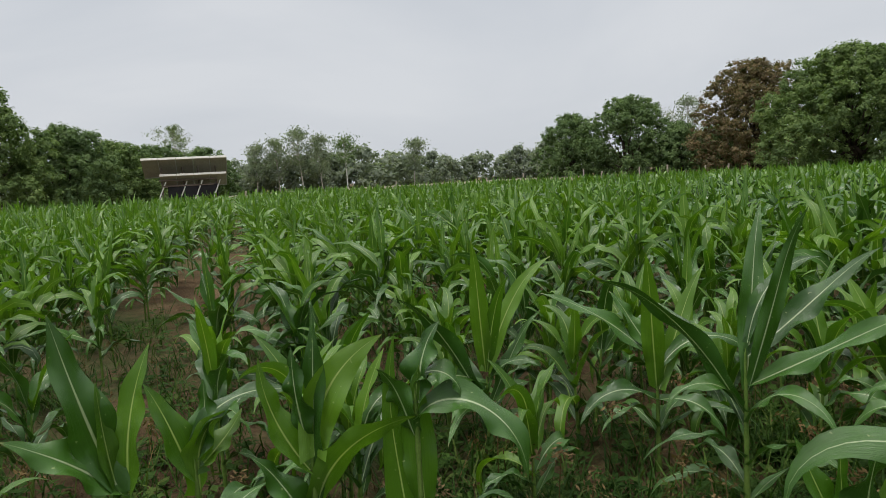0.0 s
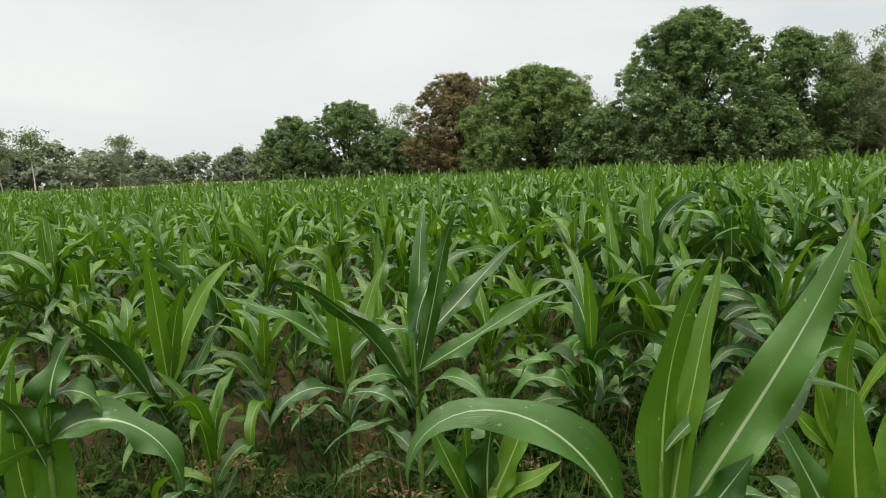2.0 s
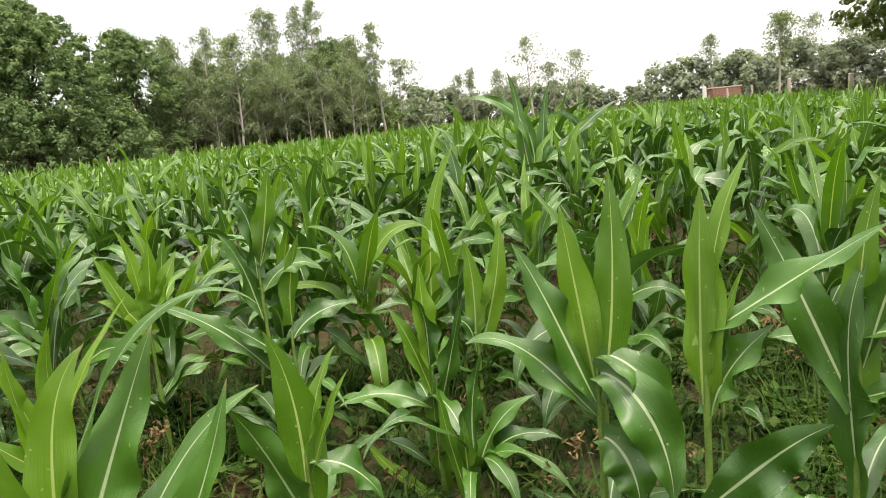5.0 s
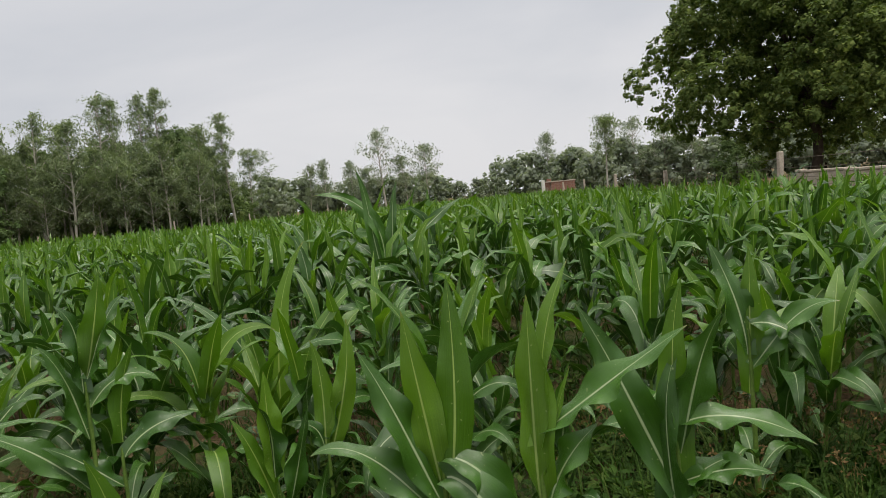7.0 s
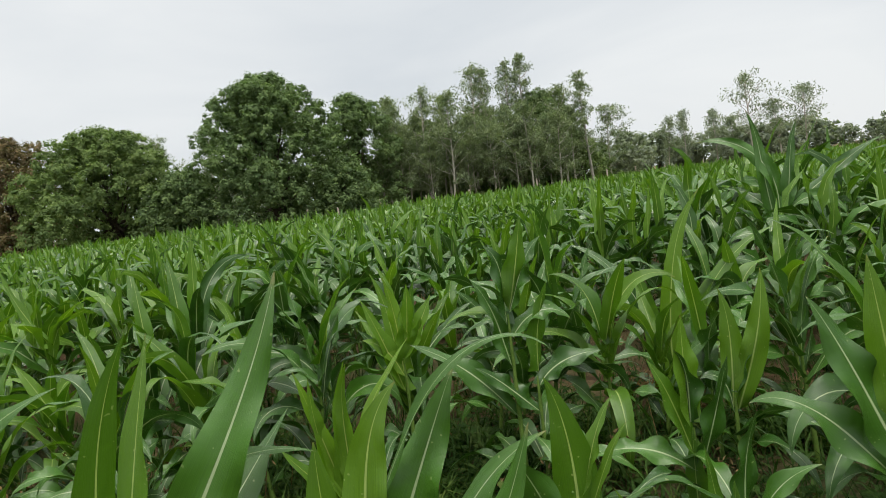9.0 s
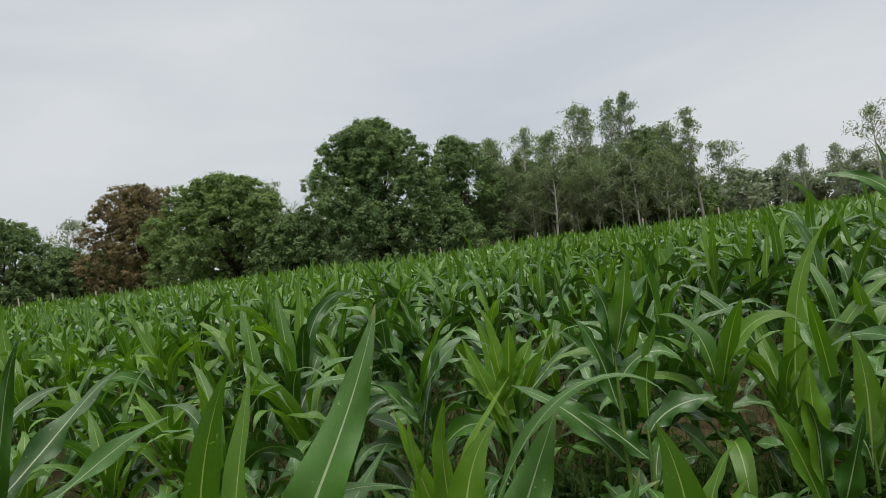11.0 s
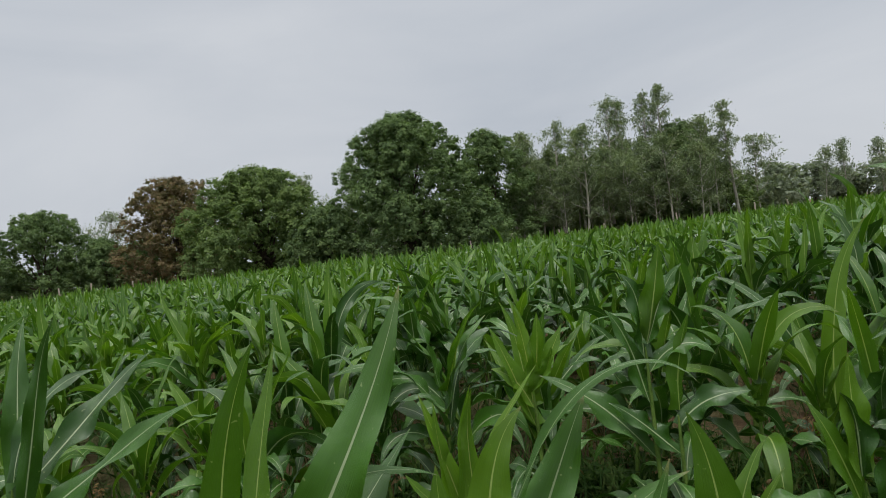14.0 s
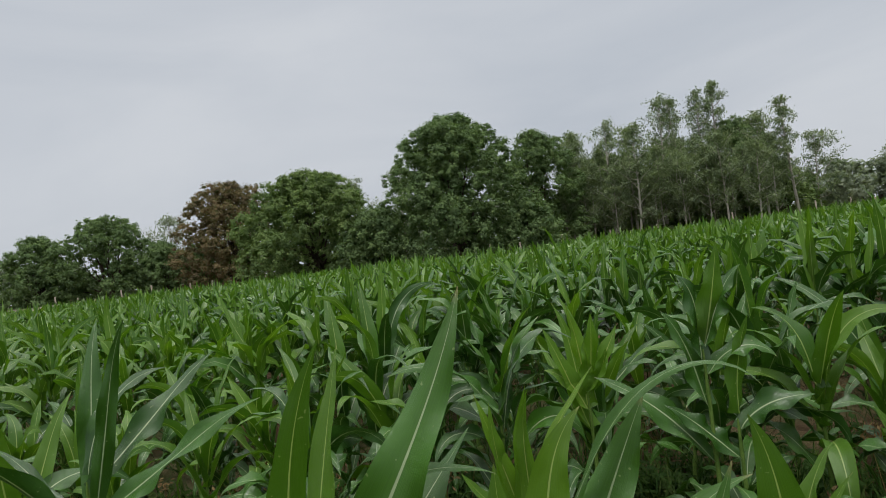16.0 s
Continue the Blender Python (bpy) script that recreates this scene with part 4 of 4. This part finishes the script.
# single trees that stand out: bearing, half width, top's elevation (degrees), distance, settings
STAND = [
    (-31.5, 4.6, 7.7, 50, dict(mat=NEEM, lobes=54, tufts=520, clear=0.1, label="tall feathery green tree at the field's edge")),
    (-26.0, 3.2, 5.3, 53, dict(mat=MANGO, tufts=420, clear=0.05, label="dark green leafy tree beyond the field")),
    (-22.8, 2.9, 4.1, 58, dict(mat=NEEM, tufts=360, clear=0.05, label="low green tree in a dense thicket")),
    (-20.0, 2.8, 3.7, 62, dict(mat=MANGO, tufts=340, clear=0.05, label="dark low tree behind the solar array")),
    (-16.6, 2.4, 3.4, 68, dict(mat=MANGO, tufts=300, clear=0.05, label="dark low tree behind the solar array")),
    (12.9, 2.3, 4.5, 68, dict(mat=MANGO, tufts=380, clear=0.04, label="rounded dark green tree at the field's edge")),
    (17.4, 3.5, 5.65, 66, dict(mat=MANGO, tufts=520, clear=0.04, label="dome-shaped dark green tree at the field's edge")),
    (21.2, 1.9, 3.3, 64, dict(mat=MANGO, tufts=240, clear=0.08, label="small dark tree between two larger trees")),
    (26.6, 4.3, 7.4, 62, dict(mat=FLUSH, tufts=700, lobes=72, clear=0.05, label="broad tree covered in reddish brown new leaves")),
    (32.9, 5.7, 7.6, 55, dict(mat=NEEM, tufts=1250, lobes=79, clear=0.02, label="broad domed green tree at the field's edge")),
    (24.2, 2.6, 3.0, 68, dict(mat=MANGO, tufts=200, clear=0.02, label="dark leafy bush behind a reddish tree")),
    (38.0, 3.0, 4.2, 50, dict(mat=MANGO, tufts=300, clear=0.02, label="dark leafy bush below a large tree")),
    (44.9, 5.3, 10.9, 48, dict(mat=MANGO, tufts=1150, lobes=97, clear=0.04, label="large dense dark green tree at the field's edge")),
    (51.9, 3.0, 8.75, 55, dict(mat=MANGO, tufts=520, clear=0.08, label="dark green tree beside a large tree")),
    (50.6, 2.6, 3.2, 47, dict(mat=MANGO, tufts=240, clear=0.02, label="dark leafy bush below a large tree")),
    (67.0, 2.5, 7.2, 63, dict(mat=MANGO, tufts=420, clear=0.1, label="green tree behind a row of eucalyptus")),
    (62.0, 3.0, 6.6, 66, dict(mat=GUM, tufts=380, clear=0.1, label="grey-green tree behind a row of eucalyptus")),
    (55.4, 2.6, 2.9, 61, dict(mat=MANGO, tufts=200, clear=0.02, label="dark leafy bush among eucalyptus stems")),
    (60.2, 2.8, 3.3, 62, dict(mat=NEEM, tufts=200, clear=0.02, label="green leafy bush among eucalyptus stems")),
    (65.2, 2.8, 3.0, 61, dict(mat=MANGO, tufts=200, clear=0.02, label="dark leafy bush among eucalyptus stems")),
    (69.8, 2.6, 2.8, 62, dict(mat=NEEM, tufts=180, clear=0.02, label="green leafy bush among eucalyptus stems")),
    (57.5, 3.0, 6.0, 66, dict(mat=NEEM, tufts=360, clear=0.1, label="green tree behind a row of eucalyptus")),
]
for i, (b, hw, el, d, sets) in enumerate(STAND):
    at_spot(broad_tree(100 + i, tall(el, d), 1.14 * wide(hw, d), **sets), b, d)

# slender gums: bearing, half width, top's elevation, distance, where the crown begins
GUMS = [
    (-18.5, 1.7, 4.9, 76, 0.3), (-12.6, 0.9, 3.2, 84, 0.3), (-10.9, 1.1, 3.7, 84, 0.3), (-9.0, 1.1, 4.6, 84, 0.35), (-7.4, 1.0, 3.9, 84, 0.3),
    (0.1, 0.8, 3.2, 96, 0.4), (22.0, 1.9, 5.2, 86, 0.2), (36.9, 1.6, 6.7, 74, 0.2), (40.2, 1.3, 7.6, 54, 0.2),
    (55.2, 1.3, 8.3, 59, 0.3), (57.4, 1.4, 8.7, 58, 0.3), (59.2, 1.1, 7.9, 58, 0.3), (61.4, 1.5, 10.1, 61, 0.35), (62.9, 1.3, 9.7, 62, 0.4), (64.5, 1.0, 9.9, 62, 0.45), (65.7, 1.2, 10.5, 62, 0.45),
    (70.7, 1.0, 8.2, 59, 0.3), (72.1, 1.3, 5.2, 62, 0.2), (69.3, 1.2, 5.6, 58, 0.2),
    (76.5, 0.6, 3.5, 108, 0.2), (77.9, 0.6, 3.9, 108, 0.2), (80.1, 0.6, 3.6, 108, 0.2), (81.4, 0.5, 2.9, 108, 0.2), (82.7, 1.5, 6.0, 100, 0.3), (84.6, 1.0, 3.6, 100, 0.25), (86.2, 1.3, 4.3, 100, 0.3),
    (96.2, 0.6, 4.4, 112, 0.4), (100.8, 1.1, 5.2, 58, 0.5), (103.0, 1.5, 4.9, 100, 0.12), (105.3, 1.6, 4.2, 100, 0.1), (107.5, 1.6, 4.2, 100, 0.1),
]
for i, (b, hw, el, d, bare) in enumerate(GUMS):
    n = 230 if d < 80 else 150
    # past 80 m the leaf colour is greyed to imitate haze
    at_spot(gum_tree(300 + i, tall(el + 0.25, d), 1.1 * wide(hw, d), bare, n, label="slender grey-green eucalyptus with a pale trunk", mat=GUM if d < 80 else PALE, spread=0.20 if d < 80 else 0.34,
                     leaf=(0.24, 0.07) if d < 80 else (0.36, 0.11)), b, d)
at_spot(gum_tree(390, tall(3.75, 70), wide(0.9, 70), 0.58, 110, label="thin tree with a white-painted bare trunk", mat=MANGO, bark=CAP), -5.5, 70)

# a belt of young gums with thin pale stems
belt = [gum_tree(420 + i, h, w, 0.22, 230, label="young eucalyptus with a thin pale stem in a dense belt", group="eucalyptus belt", trunk=0.011, spread=0.24) for i, (h, w) in enumerate(((8.4, 3.2), (9.2, 3.0), (7.4, 3.2), (8.0, 3.6)))]
first = list(belt)
for k in range(26):
    b, d = 53.6 + 0.6 * k + rng.normal(0, 0.2), 55.5 + (k % 3) * 1.8 + rng.uniform(0, 1)
    x, y = spot(b, d)
    size = rng.uniform(0.66, 1.12)
    m = pose(x, y, 0, 0, 0, rng.uniform(0, 360)) @ Matrix.Diagonal((size, size, size, 1))
    ob = first.pop() if first else copy_thing(belt[k % 4], Matrix.Identity(4))
    ob.matrix_basis = m

# the far tree line: five kinds of small tree, repeated; leaf colour imitates haze
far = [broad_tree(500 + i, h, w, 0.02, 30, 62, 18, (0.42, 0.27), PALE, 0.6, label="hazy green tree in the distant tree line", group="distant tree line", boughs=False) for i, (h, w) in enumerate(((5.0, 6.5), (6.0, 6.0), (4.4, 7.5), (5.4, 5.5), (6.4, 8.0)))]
first = list(far)


def line_of_trees(b0, b1, step, d, el0, el1):
    b = b0
    while b <= b1:
        dist = d + rng.uniform(-5, 5)
        x, y = spot(b + rng.normal(0, step * 0.2), dist)
        k = int(rng.integers(5))
        ob = first.pop() if first else copy_thing(far[k], Matrix.Identity(4))
        if ob in far:
            k = far.index(ob)
        size = tall(rng.uniform(el0, el1), dist) / (5.0, 6.0, 4.4, 5.4, 6.4)[k]
        ob.matrix_basis = pose(x, y, 0, 0, 0, rng.uniform(0, 360)) @ Matrix.Diagonal((size, size, size, 1))
        b += step


line_of_trees(-36, -15, 2.4, 72, 2.4, 3.2)
line_of_trees(-14.5, -3, 1.7, 92, 2.2, 2.9)
line_of_trees(-3, 12, 1.5, 104, 1.7, 2.4)
line_of_trees(12, 40, 3.0, 98, 1.6, 2.4)
line_of_trees(40, 74, 3.0, 78, 2.6, 4.2)
line_of_trees(72.5, 88.5, 1.5, 112, 1.6, 2.7)
line_of_trees(88.8, 93, 1.4, 112, 1.2, 1.9)
line_of_trees(93, 100, 1.5, 112, 2.1, 3.1)
line_of_trees(100, 135, 1.8, 104, 2.2, 3.2)

# the large tree by the wall, and its neighbour
at_spot(broad_tree(701, 11.8, 12.2, 0.21, 80, 2700, 32, (0.15, 0.095), OLIVE, 0.22, girth=0.019, split=0.36, label="large spreading green tree beside the boundary wall", stems=1), 115.4, 33)
at_spot(broad_tree(702, 10.5, 10.0, 0.2, 40, 600, 18, (0.14, 0.085), OLIVE, 0.27, label="spreading green tree near the boundary wall"), 124.5, 34)
at_spot(broad_tree(703, 2.6, 2.2, 0.02, 12, 120, 14, (0.10, 0.05), NEEM, 0.14, name="shrub", label="scrubby green shrub at the fence"), 110.4, 28.5)

# ---- fences, wall, buildings ----
def post_model(height, thick, label, group, name="fence_post"):
    t = thing(name, label, "fence post", group)
    bm = box_bm(bmesh.new(), (thick, thick * 0.85, height + 0.3), (0, 0, height / 2 - 0.15), None, thick * 0.12)
    for v in bm.verts:
        if v.co.z > height * 0.8:
            v.co.x *= 0.86
            v.co.y *= 0.86
    part("shaft", bm, CONCRETE, t)
    return t


big_post = post_model(2.15, 0.23, "square weathered concrete fence post strung with wire", "fence posts along the wall")
spots = [(24.6, -10.4, 1.95), (36.4, -9.85, 1.78), (48.8, -9.8, 1.95), (61.5, -9.7, 1.9), (75.0, -9.6, 1.9), (12.5, -10.5, 2.1)]
for i, (x, y, h) in enumerate(spots):
    m = pose(x, y, 0, rng.normal(0, 1.2), rng.normal(0, 1.2), rng.normal(0, 6)) @ Matrix.Diagonal((1, 1, h / 2.15, 1))
    ob = big_post if i == 0 else copy_thing(big_post, Matrix.Identity(4))
    ob.matrix_basis = m

small_post = post_model(1.45, 0.13, "short pale concrete post at the field's edge", "posts at the field's edge")
edge = [(13.9, 59), (15.2, 58.5), (18.2, 58), (20.3, 57.6), (23.0, 57), (24.6, 56.5), (28.8, 54.5), (-13.6, 49), (-5.0, 63), (-1.5, 63.5), (6.0, 64), (9.0, 63), (41.0, 43.4), (47.2, 43.6), (49.8, 44.2), (53.2, 49.5), (57.0, 53.6), (60.5, 54.0), (66.2, 55.2), (71.8, 57), (74.0, 70), (76.2, 77), (79.0, 79)]
for i, (b, d) in enumerate(edge):
    x, y = spot(b, d)
    size = rng.uniform(0.9, 1.15)
    ob = small_post if i == 0 else copy_thing(small_post, Matrix.Identity(4))
    ob.matrix_basis = pose(x, y, 0, rng.normal(0, 2.5), rng.normal(0, 2.5), rng.uniform(0, 90)) @ Matrix.Diagonal((1, 1, size, 1))


def fence_wire():
    for z in (1.1, 1.4, 1.7):
        pieces = []
        for (x0, y0, h0), (x1, y1, h1) in zip(sorted(spots)[:-1], sorted(spots)[1:]):
            f = np.linspace(0, 1, 9)
            pieces.append(tube_arrays(np.stack([x0 + (x1 - x0) * f, y0 + (y1 - y0) * f + 0.15, z - 0.07 * np.sin(np.pi * f)], -1), np.full(9, 0.006), 4))
        tagged(new("fence_wire", mesh_of("fence_wire", *joined(pieces), WIRE)), "thin rusty wire strung along concrete posts", "wire", "fence wires")


fence_wire()


def boundary_wall():
    """A low rendered wall of long courses with a pale coping."""
    wall = thing("boundary_wall", "low grey concrete wall with a pale coping", "wall", kind="structure")
    x = 8.0
    while x < 23.9:
        n = min(2.6, 24.0 - x)
        top = 1.02 + 0.012 * (x - 8)
        for c in range(3):
            h = top / 3
            part("slab", box_bm(bmesh.new(), (n - 0.03, 0.16, h - 0.02), (x + n / 2, -10.75, h * (c + 0.5)), None, 0.012), CONCRETE, wall)
        part("coping", box_bm(bmesh.new(), (n - 0.01, 0.24, 0.08), (x + n / 2, -10.75, top + 0.042), None, 0.015), CONCRETE, wall)
        x += n


boundary_wall()


def brick_hut():
    x, y = spot(97.0, 88)
    t = thing("brick_hut", "small unfinished red brick hut beyond the crop", "hut", m=pose(x, y, 0, 0, 0, 8) @ Matrix.Diagonal((0.95, 0.95, 0.78, 1)))
    for (sx, sy), (px, py) in (((0.24, 3.2), (-1.55, 0)), ((0.24, 3.2), (1.55, 0)), ((2.86, 0.24), (0, -1.5))):
        bm = box_bm(bmesh.new(), (sx - 0.02, sy - 0.02, 2.7), (px, py, 1.35))
        part("wall", bm, MORTAR, t)
    shared = {}
    for row in range(11):
        for side, px in (("left", -1.68), ("mid", 0.0)):
            for k in range(6):
                zz = 0.12 + row * 0.245
                if side == "left":
                    size, at = (0.03, 0.50, 0.215), (px, -1.42 + 0.53 * k + 0.1 * (row % 2), zz)
                else:
                    size, at = (0.50, 0.03, 0.215), (-1.33 + 0.53 * k, 1.66, zz)
                    if 1 < k < 4 and row < 8:
                        continue
                if side not in shared:
                    bm = box_bm(bmesh.new(), size, (0, 0, 0), None, 0.01)
                    me = bpy.data.meshes.new("brick")
                    bm.to_mesh(me)
                    bm.free()
                    me.materials.append(BRICK)
                    shared[side] = me
                child("brick", shared[side], t, m=Matrix.Translation(at))
    part("roof_slab", box_bm(bmesh.new(), (3.5, 3.6, 0.16), (0, 0.05, 2.78), None, 0.02), CONCRETE, t)
    part("parapet", box_bm(bmesh.new(), (1.7, 0.22, 0.42), (-0.4, 1.5, 3.07), None, 0.02), BRICK, t)
    part("front_wall", box_bm(bmesh.new(), (2.86, 0.2, 2.68), (0, 1.53, 1.34)), MORTAR, t)


brick_hut()
pillar = thing("brick_pillar", "pale rendered pillar beside the brick hut", "pillar", m=pose(*spot(95.7, 74), 0))
part("shaft", box_bm(bmesh.new(), (0.35, 0.35, 2.4), (0, 0, 1.1), None, 0.03), CAP, pillar)


def solar_array():
    """Two tilted rows of panels on a steel frame, seen from behind."""
    x, y = spot(-17.9, 52)
    t = thing("solar_array", "tilted solar panel array on a steel frame, seen from behind", "solar array", m=pose(x, y, 0, 0, 0, 16))
    lean = Matrix.Rotation(radians(-31), 4, "X")

    def row(base_z, base_y, length, rows_n, n, x0):
        for k in range(n):
            w = length / n
            c = Vector((x0 + w * (k + 0.5), 0, 0))
            m = Matrix.Translation((0, base_y, base_z)) @ lean
            bm = box_bm(bmesh.new(), (w - 0.03, rows_n, 0.035), c)
            bm.transform(m)
            panel = part("panel", bm, BACKSHEET, t)
            bm = box_bm(bmesh.new(), (w - 0.06, rows_n - 0.04, 0.006), c + Vector((0, 0, 0.0225)))
            bm.transform(m)
            part("glass", bm, CELLS, panel, "dark glossy cell glass")
            # high edge (e < 0) is whitened and deepened to stand in for reflected sky
            for e in (-1, 1):
                bm = box_bm(bmesh.new(), (w - 0.02, 0.09, 0.17 if e < 0 else 0.07), c + Vector((0, e * rows_n / 2, 0)), None, 0.006)
                bm.transform(m)
                part("frame", bm, CAP if e < 0 else STEEL, panel, "pale aluminium frame")
            bm = box_bm(bmesh.new(), (0.05, rows_n, 0.06), c + Vector((w / 2 - 0.03, 0, -0.05)))
            bm.transform(m)
            part("rib", bm, STEEL, t)

    row(3.28, 0.35, 5.6, 2.3, 5, -2.8)
    row(2.36, 0.10, 4.4, 1.5, 4, -1.7)
    for z, yy, w in ((3.35, 0.5, 5.1), (2.4, -0.2, 3.8), (2.0, -0.3, 3.4)):
        part("beam", box_bm(bmesh.new(), (w, 0.08, 0.1), (0.1, yy, z), None, 0.01), WIRE, t)
    for px in (-1.6, -0.2, 0.8, 2.0):
        v, q = tube_arrays([(px, 0.1, -0.2), (px, 0.1, 1.5), (px, 0.15, 3.3)], [0.06, 0.06, 0.06], 8)
        child("post", mesh_of("post", v, q, WIRE), t)
        v, q = tube_arrays([(px - 0.35, -0.55, 0.9), (px + 0.25, -0.2, 2.3)], [0.045, 0.045], 6)
        child("brace", mesh_of("brace", v, q, CAP), t)
    part("control_box", box_bm(bmesh.new(), (3.3, 0.25, 0.85), (0.4, -0.15, 1.62), None, 0.03), SHADE_BOX, t, "dark box hung beneath the panels")


solar_array()


def farm_track():
    """A pale dusty strip and low bank between the crop and the tree line."""
    b = np.linspace(-16, 14, 60)
    d = field_reach(b) + 4 + 2 * np.sin(b / 5)
    pts = []
    for off, z in ((0, 0.02), (0.9, 0.90), (4.2, 1.06), (5.2, 0.02)):
        pts.append(np.stack([EYE_X + (d + off) * np.sin(np.radians(b)), EYE_Y + (d + off) * np.cos(np.radians(b)), np.full_like(b, z) + 0.03 * np.sin(b * 3)], -1))
    v = np.stack(pts, 1).reshape(-1, 3)
    i, j = np.meshgrid(np.arange(59), np.arange(3), indexing="ij")
    q = np.stack([i * 4 + j, i * 4 + j + 1, (i + 1) * 4 + j + 1, (i + 1) * 4 + j], -1).reshape(-1, 4)[:, ::-1]
    tagged(new("farm_track", mesh_of("farm_track", v, q, ROAD)), "pale dusty track on a low bank beyond the crop", "track", kind="structure")


farm_track()


# ---- weeds ----
def weeds():
    r = np.random.default_rng(31)
    n = 4000
    rad, b = 0.9 + 8.0 * r.random(n) ** 0.85, np.radians(r.uniform(-38, 128, n))
    x, y = EYE_X + rad * np.sin(b), EYE_Y + rad * np.cos(b)
    lush = 5200
    rad2, b2 = 1.1 + 3.2 * r.random(lush), np.radians(r.uniform(-6, 118, lush))
    x, y = np.concatenate([x, EYE_X + rad2 * np.sin(b2)]), np.concatenate([y, EYE_Y + rad2 * np.cos(b2)])
    n += lush
    keep = (np.sin(1.3 * x + 0.5) * np.sin(1.1 * y + 0.3 * x) > -0.35) | (r.random(n) < 0.3)
    x, y = x[keep], y[keep]
    n, per = len(x), 6
    X, Y = np.repeat(x, per) + r.normal(0, 0.05, n * per), np.repeat(y, per) + r.normal(0, 0.05, n * per)
    root = np.stack([X, Y, hills(X, Y) - 0.01], -1)
    m = len(X)
    v, q, uv = blades(root, r.uniform(0, 6.28, m), r.uniform(0.10, 0.36, m), r.uniform(0.006, 0.013, m), r.uniform(55, 88, m), r.uniform(-40, 60, m), 3, 1, r.normal(0, 30, m))
    tagged(new("grass_weeds", mesh_of("grass_weeds", v, q, WEED)), "low green grass and weeds between the maize stalks", "weeds", kind="stuff")
    # broad low weeds
    k = r.random(n) < 0.45
    c = np.stack([x[k], y[k], hills(x[k], y[k]) + 0.07], -1)
    v, q = leaf_cards(r, c, np.tile([0, 0, 1.0], (len(c), 1)), 12, 0.055, 0.075, 0.036, 0.1)
    tagged(new("broadleaf_weeds", mesh_of("broadleaf_weeds", v, q, WEED, smooth=False)), "small broad-leaved weeds on the field soil", "weeds", kind="stuff")
    # sedge stalks with dry seed heads
    k = r.random(n) < 0.07
    sx, sy = x[k], y[k]
    top = np.stack([sx + r.normal(0, 0.06, len(sx)), sy + r.normal(0, 0.06, len(sx)), r.uniform(0.2, 0.42, len(sx))], -1)
    d = r.normal(0, 1, top.shape)
    v1, q1 = leaf_cards(r, top, d, 26, 0.026, 0.026, 0.009, 0.0)
    m = len(sx)
    low = np.stack([sx, sy, hills(sx, sy) - 0.01], -1)
    way = top - low
    side = np.cross(way, [0.3, 1, 0])
    side /= np.linalg.norm(side, axis=1, keepdims=True) / 0.0022
    v2 = np.stack([low - side, low + side, top + side, top - side], 1).reshape(-1, 3)
    tagged(new("sedge_heads", mesh_of("sedge_heads", *joined([(v1, q1), (v2, np.arange(len(v2)).reshape(-1, 4))]), SEED, smooth=False)), "sedge stalks with dry brown seed heads", "weeds", kind="stuff")


weeds()


# ---- clods ----
def clods():
    r = np.random.default_rng(41)
    n = 2600
    rad, b = 1.2 + 7.5 * r.random(n), np.radians(r.uniform(-38, 128, n))
    x, y = EYE_X + rad * np.sin(b), EYE_Y + rad * np.cos(b)
    c = np.stack([x, y, hills(x, y)], -1)
    v, q = tufts_of(r, c, np.tile([0, 0, 1.0], (n, 1)), r.uniform(0.012, 0.038, n), 0, (0.01, 0.01), 6)
    tagged(new("soil_clods", mesh_of("soil_clods", v, q, SOIL)), "loose brown clods of field soil between the rows", "soil", kind="stuff")


clods()
